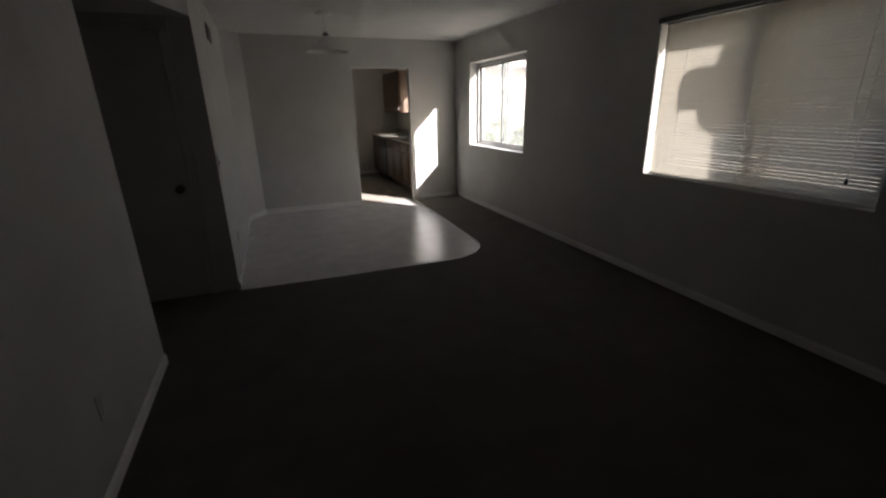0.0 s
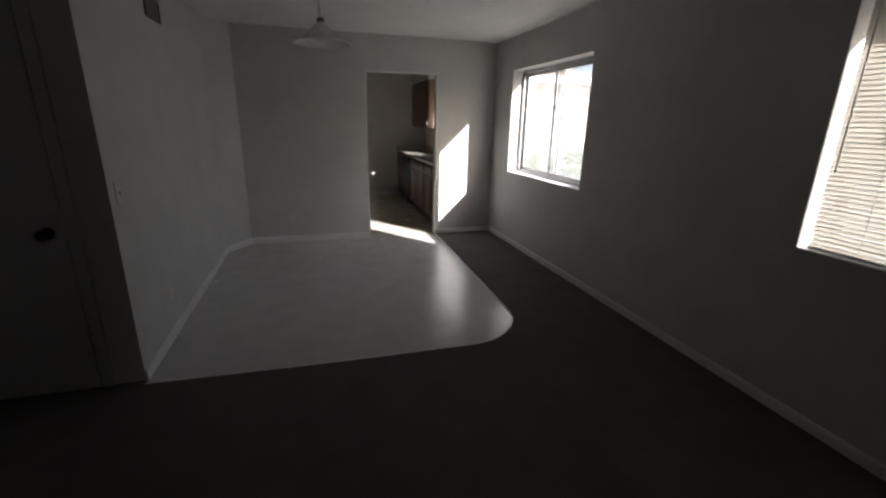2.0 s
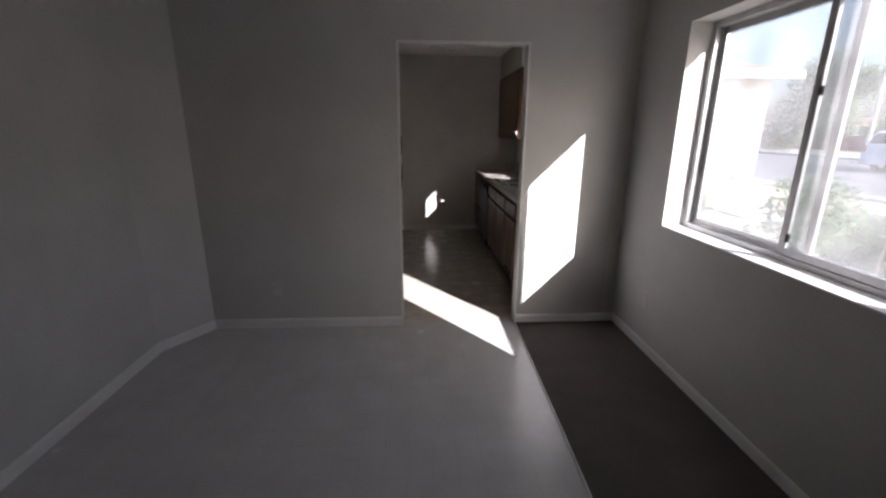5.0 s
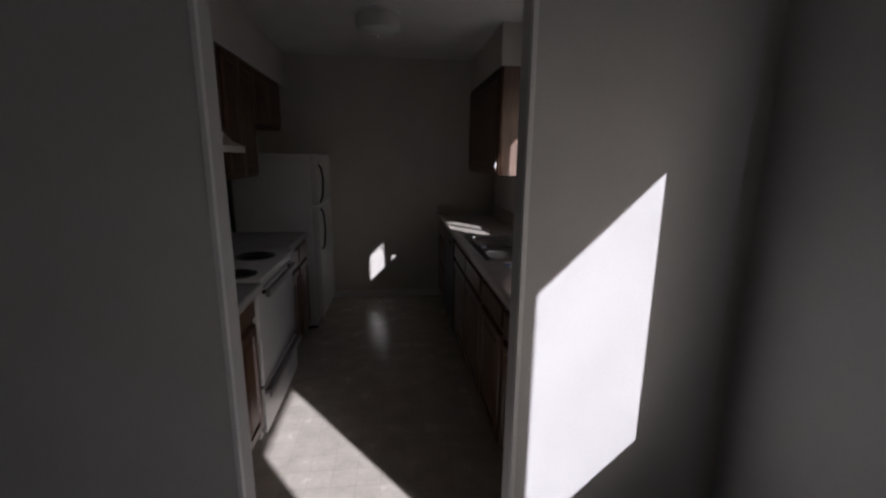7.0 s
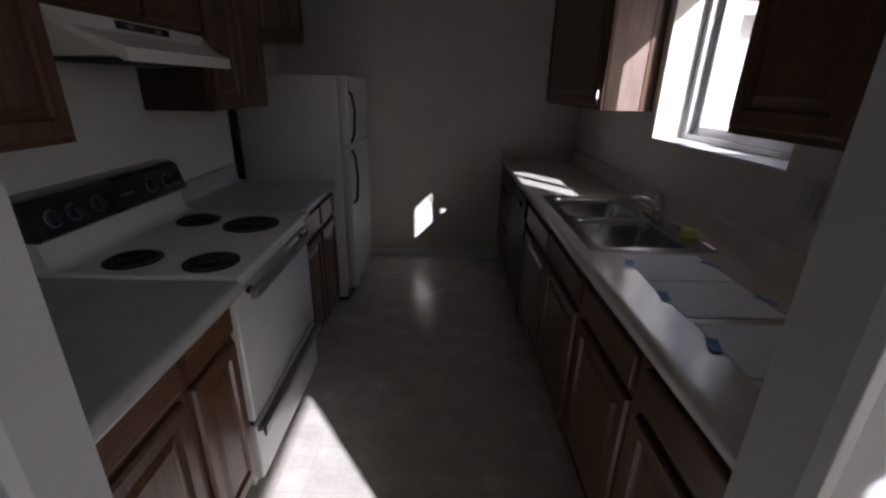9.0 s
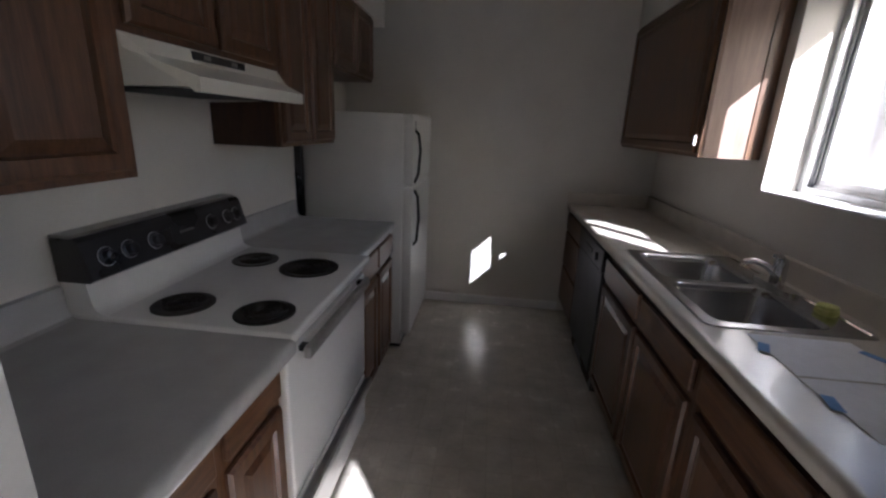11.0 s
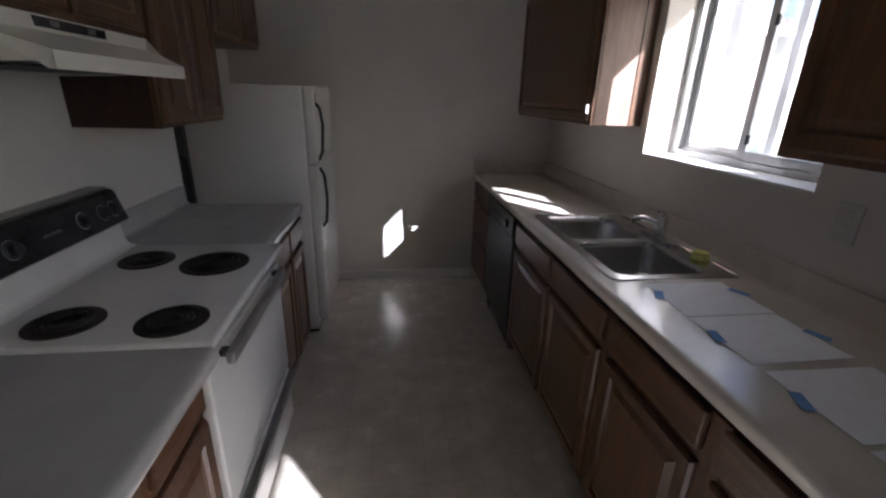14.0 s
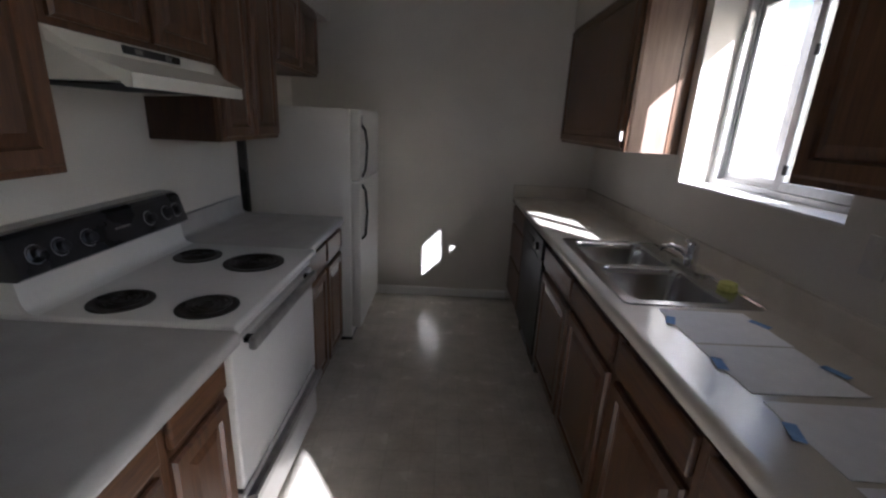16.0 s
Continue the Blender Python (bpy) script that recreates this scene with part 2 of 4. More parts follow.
def slab_with_holes(bm, axis, c0, c1, u0, u1, v0, v1, holes=()):
    """A wall across x (axis 'x') or y between c0 and c1, over u (plan) and v (height), with rectangular holes (ua, ub, va, vb)."""
    us = sorted({u0, u1, *[h[0] for h in holes], *[h[1] for h in holes]})
    vs = sorted({v0, v1, *[h[2] for h in holes], *[h[3] for h in holes]})
    solid = lambda i, j: 0 <= i < len(us) - 1 and 0 <= j < len(vs) - 1 and not any(
        h[0] < (us[i] + us[i + 1]) / 2 < h[1] and h[2] < (vs[j] + vs[j + 1]) / 2 < h[3] for h in holes)
    memo = {}

    def vert(c, i, j):
        if (c, i, j) not in memo:
            memo[c, i, j] = bm.verts.new((c, us[i], vs[j]) if axis == "x" else (us[i], c, vs[j]))
        return memo[c, i, j]

    for i in range(len(us) - 1):
        for j in range(len(vs) - 1):
            if not solid(i, j):
                continue
            for c in (c0, c1):
                bm.faces.new((vert(c, i, j), vert(c, i + 1, j), vert(c, i + 1, j + 1), vert(c, i, j + 1)))
            for di, dj, a, b in ((-1, 0, (i, j), (i, j + 1)), (1, 0, (i + 1, j), (i + 1, j + 1)), (0, -1, (i, j), (i + 1, j)), (0, 1, (i, j + 1), (i + 1, j + 1))):
                if not solid(i + di, j + dj):
                    bm.faces.new((vert(c0, *a), vert(c0, *b), vert(c1, *b), vert(c1, *a)))
    bmesh.ops.recalc_face_normals(bm, faces=bm.faces)
    return bm


def mesh_of(name, bm, mat, smooth=False, origin=(0, 0, 0)):
    bmesh.ops.translate(bm, verts=bm.verts, vec=-Vector(origin))
    me = bpy.data.meshes.new(name)
    bm.to_mesh(me)
    bm.free()
    me.materials.append(mat)
    if smooth:
        for p in me.polygons:
            p.use_smooth = True
        me.set_sharp_from_angle(angle=radians(35))
    return me


def part(name, bm, mat, parent, label="", smooth=False):
    """One mesh under a thing or a part, given in the world's metres."""
    ob = new(name, mesh_of(name, bm, mat, smooth, BASE[parent]))
    ob.parent = parent
    BASE[ob] = BASE[parent]
    return tagged(ob, label)


def thing(name, at, label, category, group="", kind=""):
    ob = new(name)
    ob.location = at
    ob.empty_display_size = 0.05
    BASE[ob] = Vector(at)
    return tagged(ob, label, category, group, kind)


def solo(name, bm, mat, label, category, kind="", group="", smooth=False):
    ob = new(name, mesh_of(name, bm, mat, smooth))
    BASE[ob] = Vector((0, 0, 0))
    return tagged(ob, label, category, group, kind)


# ---- structure: plan in metres ----
XE, XK, XO = 3.805, 3.70, 4.03          # inner faces of the east wall (living, kitchen), outer face
YP, YP2, YN = 7.645, 7.755, 10.98        # partition's two faces, kitchen's far wall
XW, XKW = 0.452, 1.275                  # dining's and kitchen's west wall
H, HK, YS, XH = 2.455, 2.48, -3.6, -1.6  # ceilings, wall behind the start, hall's end
DX0, DX1, DTOP = 2.115, 2.998, 2.045     # opening to the kitchen
W1 = (5.57, 7.146, 0.895, 2.085)       # dining window
W2 = (2.06, 3.635, 0.90, 2.07)          # window with the blind
WK = (8.694, 9.645, 1.24, 2.11)         # kitchen window
NX, NY = 0.087, 3.607                   # end of the living room's west wall
CY = 4.69                               # closet wall


def structure(name, bm, mat, label, category):
    return solo(name, bm, mat, label, category, "structure")


structure("wall_east", slab_with_holes(bmesh.new(), "x", XE, XO, YS - 0.12, YP2 - 0.06, 0, H, (W1, W2)), WALL, "off-white painted wall with two windows", "wall")
structure("wall_kitchen_east", slab_with_holes(bmesh.new(), "x", XK, XO, YP2 - 0.06, YN + 0.12, 0, HK, (WK,)), KWALL, "off-white painted kitchen wall with a window over the sink", "wall")
structure("wall_north", slab_with_holes(bmesh.new(), "y", YP, YP2, 0.3, XK - 0.001, 0, HK, ((DX0, DX1, -0.01, DTOP),)), WALL, "grey-white painted partition with a doorway to the kitchen", "wall")
structure("wall_kitchen_north", boxed((XKW - 0.12, YN, 0), (XK, YN + 0.12, HK)), KWALL, "painted end wall of the kitchen", "wall")
structure("wall_kitchen_west", boxed((XKW - 0.12, YP2, 0), (XKW, YN, HK)), KWALL, "painted kitchen wall behind the stove", "wall")
structure("wall_west", prism(bmesh.new(), [(XW, CY), (XW, 7.29), (0.668, YP), (0.30, YP), (0.30, CY + 0.12), (XH, CY + 0.12), (XH, CY)], 0, H), WALL, "painted dining wall with an angled corner", "wall")
structure("wall_near_west", boxed((NX - 0.12, YS, 0), (NX, NY, H)), WALL, "painted living room wall ending at the hall", "wall")
structure("wall_hall", boxed((XH, NY - 0.12, 0), (NX - 0.12, NY, H)), WALL, "painted side wall of the short hall", "wall")
structure("wall_hall_end", boxed((XH - 0.12, NY - 0.12, 0), (XH, CY + 0.12, H)), WALL, "painted end wall of the short hall", "wall")
structure("wall_south", boxed((NX - 0.12, YS - 0.12, 0), (XE, YS, H)), WALL, "painted wall behind the living room", "wall")
structure("soffit_hall", prism(bmesh.new(), [(XH, NY), (NX, NY), (XW, CY), (XH, CY)], 2.13, H), WALL, "dropped painted ceiling over the hall", "ceiling")
structure("ceiling", boxed((XH - 0.12, YS - 0.12, H), (XO, YP2 - 0.06, H + 0.12)), CEIL, "white textured living and dining ceiling", "ceiling")
structure("ceiling_kitchen", boxed((XKW - 0.12, YP2 - 0.06, HK), (XO, YN + 0.12, HK + 0.12)), CEIL, "white textured kitchen ceiling", "ceiling")
structure("soffit_kitchen_west", boxed((XKW, YP2, 2.158), (1.585, YN, HK)), KWALL, "painted soffit over the stove-side cabinets", "soffit")
structure("soffit_kitchen_east_far", boxed((3.42, 9.712, 2.183), (XK, YN, HK)), KWALL, "painted soffit over the far wall cabinet", "soffit")
structure("soffit_kitchen_east_near", boxed((3.365, YP2, 2.183), (XK, 8.54, HK)), KWALL, "painted soffit over the near wall cabinet", "soffit")

# floors: carpet is cut round the vinyl, whose front corner is rounded
RC = 0.50
corner = [(2.93 - RC + RC * math.sin(a), 4.615 + RC - RC * math.cos(a)) for a in [radians(k * 7.5) for k in range(13)]]
edge = [(XW, 4.655), (1.4, 4.622)] + corner + [(2.965, 6.2), (3.0, YP)]
structure("floor", prism(bmesh.new(), [(NX - 0.12, YS), (XE, YS), (XE, YP), (3.0, YP)] + edge[::-1][1:] + [(XW, CY + 0.02), (XH, CY + 0.02), (XH, NY - 0.02), (NX - 0.12, NY - 0.02)], -0.08, 0.006), CARPET, "dark brown cut-pile carpet", "floor")
structure("floor_dining", prism(bmesh.new(), edge + [(3.0, YP + 0.06), (DX0, YP + 0.06), (DX0, YP), (0.668, YP), (XW, 7.29)], -0.08, 0.0), VINYL, "pale glossy sheet vinyl in the dining area", "floor")
structure("floor_kitchen", boxed((XKW, YP + 0.06, -0.08), (XK, YN, 0.0)), KVINYL, "worn glossy beige sheet vinyl in the kitchen", "floor")
strip = bmesh.new()
tube(strip, [(x, y, 0.004) for x, y in edge], 0.006, 6)
structure("trim_floor_strip", strip, TRIM, "thin pale strip where vinyl meets carpet", "trim")


def baseboard(name, pts, h=0.07, t=0.012):
    """A board along a plan line, standing to its left."""
    bm = bmesh.new()
    for (x0, y0), (x1, y1) in zip(pts, pts[1:]):
        d = Vector((x1 - x0, y1 - y0, 0)).normalized()
        n = Vector((-d.y, d.x, 0)) * t
        a, b = Vector((x0, y0, 0)), Vector((x1, y1, 0))
        prof = [(0, 0.0), (1, 0.0), (1, h - 0.012), (0.5, h), (0, h)]
        lo, hi = [bm.verts.new(a + n * s + Vector((0, 0, z))) for s, z in prof], [bm.verts.new(b + n * s + Vector((0, 0, z))) for s, z in prof]
        bm.faces.new(lo[::-1]), bm.faces.new(hi)
        for i in range(5):
            bm.faces.new((lo[i], lo[(i + 1) % 5], hi[(i + 1) % 5], hi[i]))
    bmesh.ops.recalc_face_normals(bm, faces=bm.faces)
    return structure(name, bm, TRIM, "white painted baseboard", "baseboard")


baseboard("baseboard_east", [(XE, YS), (XE, YP)])
baseboard("baseboard_partition_right", [(XE - 0.013, YP), (DX1, YP)])
baseboard("baseboard_partition_left", [(DX0, YP), (0.672, YP)])
baseboard("baseboard_dining", [(0.668, YP - 0.005), (XW, 7.29), (XW, CY)])
baseboard("baseboard_near_west", [(NX, NY), (NX, YS)])
baseboard("baseboard_kitchen", [(3.09, YN), (1.29, YN)], 0.075)

# corner beads of the opening, slightly proud
trim = bmesh.new()
for x0, x1 in ((DX0 - 0.012, DX0 + 0.004), (DX1 - 0.004, DX1 + 0.012)):
    box(trim, (x0, YP - 0.003, 0.07), (x1, YP + 0.02, DTOP + 0.012), 0.002)
box(trim, (DX0 + 0.004, YP - 0.003, DTOP - 0.004), (DX1 - 0.004, YP + 0.02, DTOP + 0.012), 0.002)
structure("trim_opening", trim, TRIM, "painted corner bead round the kitchen opening", "trim")

# ---- windows ----


def slider(name, w, x_in, x_frame, label, glass=GLASS, s=0.042):
    """An aluminium sliding window with two panes, set back in a painted reveal."""
    y0, y1, z0, z1 = w
    win = thing(name, (x_frame, (y0 + y1) / 2, z0), label, "window", kind="structure")
    bm = bmesh.new()
    f, d = 0.035, 0.07
    box(bm, (x_frame, y0, z0), (x_frame + d, y0 + f, z1), 0.004), box(bm, (x_frame, y1 - f, z0), (x_frame + d, y1, z1), 0.004)
    box(bm, (x_frame, y0 + f, z0), (x_frame + d, y1 - f, z0 + f), 0.004), box(bm, (x_frame, y0 + f, z1 - f), (x_frame + d, y1 - f, z1), 0.004)
    box(bm, (x_frame + 0.032, y0 + f, z0 + f), (x_frame + 0.038, y1 - f, z0 + f + 0.012)), box(bm, (x_frame + 0.032, y1 - f - 0.012, z0 + f), (x_frame + 0.038, y1 - f, z1 - f))
    frame_ = part("window_frame", bm, ALU, win, "weathered aluminium frame")
    ym = (y0 + y1) / 2
    for xs, a, b in ((x_frame + 0.008, y0 + f, ym + 0.05), (x_frame + 0.042, ym - 0.085, y1 - f)):
        bm = bmesh.new()
        lo, hi = z0 + f, z1 - f
        box(bm, (xs, a, lo), (xs + 0.02, a + s, hi), 0.003), box(bm, (xs, b - s, lo), (xs + 0.02, b, hi), 0.003)
        box(bm, (xs, a + s, lo), (xs + 0.02, b - s, lo + s), 0.003), box(bm, (xs, a + s, hi - s), (xs + 0.02, b - s, hi), 0.003)
        sash = part("sash", bm, ALU, win, "aluminium sash")
        pane = part("pane", boxed((xs + 0.008, a + s, lo + s), (xs + 0.012, b - s, hi - s)), glass, sash, "dusty glass tinted to dim the view")
        pane.visible_shadow = False
    for z in (z0 + 0.10, z0 + (z1 - z0) * 0.62):
        part("latch", boxed((x_frame - 0.008, ym - 0.008, z), (x_frame + 0.008, ym + 0.004, z + 0.04), 0.003), BLACK, win, "dark latch")
    sill = boxed((x_in - 0.004, y0, z0 - 0.002), (x_frame + 0.01, y1, z0 + 0.008), 0.002)
    part("window_sill", sill, TRIM, win, "white painted sill")
    return win


slider("window_1", W1, XE, 3.935, "aluminium sliding window looking out to the street", GLASS, 0.036)
slider("window_2", W2, XE, 3.935, "aluminium window behind a closed blind")
slider("window_3", WK, XK, 3.85, "aluminium sliding window above the kitchen sink", KITCHENGLASS, 0.038)

# ---- living room things ----


def venetian_blind():
    y0, y1, z0, z1 = W2
    x = XE + 0.035
    b = thing("venetian_blind", (x, (y0 + y1) / 2, z1), "closed cream mini blind hanging in the living room window", "blind")
    # Headrail and valance are dark to paint in the shadow along the blind's top.
    part("headrail", boxed((x - 0.014, y0 + 0.012, z1 - 0.03), (x + 0.014, y1 - 0.03, z1 - 0.001), 0.003), VENTM, b, "headrail coloured dark as the shadow above the slats")
    part("valance", boxed((XE - 0.036, y0 - 0.02, z1 - 0.022), (XE - 0.002, y1 - 0.004, z1 + 0.016), 0.003), VENTM, b, "valance strip coloured dark as the shadow above the slats")
    n, top, bot = 50, z1 - 0.045, z0 + 0.03
    bm = bmesh.new()
    w, lean = 0.0125, radians(-62)
    prof = [(-w, 0), (-w * 0.4, 0.0016), (w * 0.4, 0.0016), (w, 0), (w * 0.4, 0.0009), (-w * 0.4, 0.0009)]
    prof = [(p * math.cos(lean) - q * math.sin(lean), p * math.sin(lean) + q * math.cos(lean)) for p, q in prof]
    section(bm, prof, "y", y0 + 0.014 - (y0 + y1) / 2, y1 - 0.032 - (y0 + y1) / 2)
    me = mesh_of("slat", bm, BLIND)
    for k in range(n):
        s = new("slat", me)
        s.parent = b
        s.location = (0, 0, top + (bot - top) * k / (n - 1) - z1)
        s.rotation_euler = (0, radians(random.uniform(-4, 4)), 0)
    part("bottom_rail", boxed((x - 0.010, y0 + 0.014, z0 + 0.010), (x + 0.010, y1 - 0.032, z0 + 0.024), 0.003), TRIM, b, "white bottom rail")
    for yy in (y0 + 0.22, (y0 + y1) / 2, y1 - 0.25):
        part("cord", tube(bmesh.new(), [(x - 0.015, yy, z1 - 0.03), (x - 0.015, yy, z0 + 0.02)], 0.0012, 5), TRIM, b, "thin ladder cord")
    part("wand", tube(bmesh.new(), [(x - 0.02, y1 - 0.07, z1 - 0.03), (x - 0.03, y1 - 0.075, z1 - 0.78)], 0.004, 6), FROST, b, "clear tilt wand")
    pull = tube(bmesh.new(), [(x - 0.02, y0 + 0.16, z1 - 0.03), (x - 0.028, y0 + 0.16, z0 + 0.16)], 0.0012, 5)
    part("pull_cord", pull, TRIM, b)
    part("tassel", lathe(bmesh.new(), [(0.002, 0.03), (0.006, 0.02), (0.011, 0.0), (0.008, -0.004)], (x - 0.028, y0 + 0.16, z0 + 0.13), 10), BLACK, b, "small dark cord tassel")


venetian_blind()


def closet_door():
    d = thing("door_1", (-0.25, CY - 0.02, 0), "closed flush hall door in grey-white paint", "door", kind="structure")
    part("door_leaf", boxed((-0.53, CY - 0.022, 0.012), (0.238, CY + 0.01, 2.02), 0.003), DOORP, d, "flush painted door leaf")
    bm = bmesh.new()
    box(bm, (0.243, CY - 0.016, 0), (0.30, CY + 0.002, 2.03), 0.003), box(bm, (-0.595, CY - 0.016, 0), (-0.535, CY + 0.002, 2.03), 0.003)
    box(bm, (-0.595, CY - 0.016, 2.03), (0.30, CY + 0.002, 2.09), 0.003)
    part("door_casing", bm, DOORP, d, "plain painted casing")
    kn = part("door_handle", lathe(bmesh.new(), [(0.03, 0.0), (0.03, -0.006), (0.012, -0.012), (0.012, -0.035), (0.026, -0.045), (0.027, -0.06), (0.012, -0.07)], (0.17, CY - 0.022, 0.91), 18, "y"), BRASS, d, "dark bronze round knob", True)


closet_door()


def pendant():
    x, y = 1.58, 6.08
    p = thing("pendant_lamp", (x, y, H), "white ceiling pendant with a flared glass bell shade", "lamp")
    part("canopy", lathe(bmesh.new(), [(0.085, 0.0), (0.088, -0.008), (0.07, -0.024), (0.014, -0.034)], (x, y, H), 28), TRIM, p, "white ceiling canopy", True)
    part("stem", tube(bmesh.new(), [(x, y, H - 0.03), (x + 0.004, y, H - 0.20)], 0.009, 10), TRIM, p, "pale metal stem", True)
    part("socket", lathe(bmesh.new(), [(0.014, 0.03), (0.028, 0.02), (0.032, -0.03), (0.024, -0.045)], (x + 0.004, y, H - 0.215), 18), VENTM, p, "dark grey lamp socket", True)
    bell = [(0.034, 0.0), (0.055, -0.022), (0.082, -0.058), (0.118, -0.094), (0.168, -0.122), (0.222, -0.140), (0.236, -0.152), (0.232, -0.158), (0.216, -0.146), (0.164, -0.128), (0.113, -0.100), (0.077, -0.063), (0.050, -0.027), (0.030, -0.005)]
    part("shade", lathe(bmesh.new(), bell, (x + 0.004, y, H - 0.225), 40), FROST, p, "white flared glass shade", True)


pendant()


def wall_plate(name, at, facing, label, toggle, mat=PLATE):
    """A small plate on a wall; facing is the axis that it looks along: '+x', '-x' or '-y'."""
    x, y, z = at
    t = thing(name, at, label, "switch" if toggle else "outlet")
    def bx(u0, u1, z0, z1, d0, d1, bev):
        if facing == "-y":
            return boxed((x + u0, y - d1, z + z0), (x + u1, y - d0, z + z1), bev)
        s = 1 if facing == "+x" else -1
        return boxed((x + s * d0, y + u0, z + z0), (x + s * d1, y + u1, z + z1), bev)
    part("plate", bx(-0.036, 0.036, -0.058, 0.058, 0, 0.006, 0.002), mat, t)
    if toggle:
        part("toggle", bx(-0.006, 0.006, -0.012, 0.012, 0.0055, 0.016, 0.002), mat, t)
    else:
        for zz in (-0.022, 0.022):
            part("socket", bx(-0.014, 0.014, zz - 0.015, zz + 0.015, 0.0055, 0.009, 0.002), mat, t)


wall_plate("light_switch", (XW, 4.80, 1.083), "+x", "ivory wall switch by the hall corner", True)
wall_plate("wall_outlet", (XW, 5.30, 0.325), "+x", "ivory outlet low on the dining wall", False)
wall_plate("wall_outlet", (NX, 2.70, 0.36), "+x", "ivory outlet low on the living room wall", False)
wall_plate("wall_outlet", (1.16, YP, 0.31), "-y", "ivory outlet low on the partition", False)
wall_plate("wall_outlet", (XE, 7.22, 0.36), "-x", "ivory outlet under the dining window", False)
wall_plate("wall_outlet", (XK, 8.57, 1.18), "-x", "painted-over outlet above the kitchen counter", False, WALL)


def vent():
    v = thing("air_vent", (XW, 5.855, 2.19), "dark metal supply vent high on the dining wall", "vent")
    part("backing", boxed((XW, 5.725, 2.13), (XW + 0.004, 6.005, 2.25)), DARKVOID, v)
    bm = bmesh.new()
    for a, b in (((5.715, 2.12), (6.015, 2.135)), ((5.715, 2.245), (6.015, 2.26)), ((5.715, 2.135), (5.730, 2.245)), ((6.000, 2.135), (6.015, 2.245))):
        box(bm, (XW, *a), (XW + 0.012, *b), 0.002)
    part("frame", bm, VENTM, v)
    for k in range(7):
        z = 2.143 + k * 0.0155
        part("slat", section(bmesh.new(), [(XW + 0.004, z), (XW + 0.005, z), (XW + 0.011, z + 0.009), (XW + 0.010, z + 0.009)], "y", 5.730, 6.000), VENTM, v)


vent()

# ---- kitchen ----


def door_panel(bm_frame, bm_panel, fx, s, y0, y1, z0, z1, rail=0.05, t=0.018):
    """A framed cabinet front on the plane x = fx that faces s (+1 or -1): frame with a raised inner panel."""
    def ring(bm, m, d):
        return [bm.verts.new((fx + s * d, y, z)) for y, z in ((y0 + m, z0 + m), (y1 - m, z0 + m), (y1 - m, z1 - m), (y0 + m, z1 - m))]
    def skin(bm, rings, cap):
        for a, b in zip(rings, rings[1:]):
            for k in range(4):
                bm.faces.new((a[k], a[(k + 1) % 4], b[(k + 1) % 4], b[k]))
        if cap:
            bm.faces.new(rings[-1])
        bmesh.ops.recalc_face_normals(bm, faces=bm.faces)
    bot = ring(bm_frame, 0, 0)
    skin(bm_frame, [bot, ring(bm_frame, 0, t * 0.55), ring(bm_frame, 0.008, t), ring(bm_frame, rail - 0.006, t), ring(bm_frame, rail, t * 0.45), ring(bm_frame, rail + 0.004, t * 0.45)], True)
    skin(bm_panel, [ring(bm_panel, rail + 0.002, t * 0.46), ring(bm_panel, rail + 0.006, t * 0.52), ring(bm_panel, rail + 0.03, t * 0.92)], True)


def front(cab, kind, fx, s, y0, y1, z0, z1):
    if kind == "door":
        a, b = bmesh.new(), bmesh.new()
        door_panel(a, b, fx, s, y0, y1, z0, z1)
        d = part("door", a, WOOD, cab)
        part("panel", b, WOOD, d)
    else:
        a = bmesh.new()
        lo, hi = (fx, y0, z0), (fx + s * 0.018, y1, z1)
        box(a, lo, hi, 0.006, 2)
        part("drawer_front", a, WOODH, cab)


def base_cabinet(back, fx, s, y0, y1, fronts, label, top=0.872):
    """A floor unit between y0 and y1 with its face frame at fx, facing s."""
    c = thing("base_cabinet", ((back + fx) / 2, (y0 + y1) / 2, 0), label, "cabinet", "base cabinets along the kitchen walls")
    bm = bmesh.new()
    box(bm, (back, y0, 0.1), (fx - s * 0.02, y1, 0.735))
    # Carcass and toe kick get the shade of their recess as colour.
    part("body", bm, WOODSHADE, c)
    part("toe_kick", boxed((back, y0, 0.0), (fx - s * 0.075, y1, 0.1)), WOODSHADE, c, "recessed toe kick coloured dark as shade")
    fr = bmesh.new()
    a, b = fx - s * 0.0195, fx
    box(fr, (a, y0, 0.1), (b, y0 + 0.028, 0.84), 0.001), box(fr, (a, y1 - 0.028, 0.1), (b, y1, 0.84), 0.001)
    box(fr, (a, y0 + 0.028, 0.1), (b, y1 - 0.028, 0.135), 0.001), box(fr, (a, y0 + 0.028, 0.695), (b, y1 - 0.028, 0.735), 0.001)
    part("face_frame", fr, WOOD, c)
    # This set-back rail is coloured dark to draw the shadow under the counter lip.
    part("top_rail", boxed((fx - s * 0.03, y0 + 0.001, 0.80), (fx - s * 0.012, y1 - 0.001, top)), WOODSHADE, c, "rail coloured dark as the counter's shade")
    for k, *r in fronts:
        front(c, k, fx + s * 0.0005, s, *r)
    return c


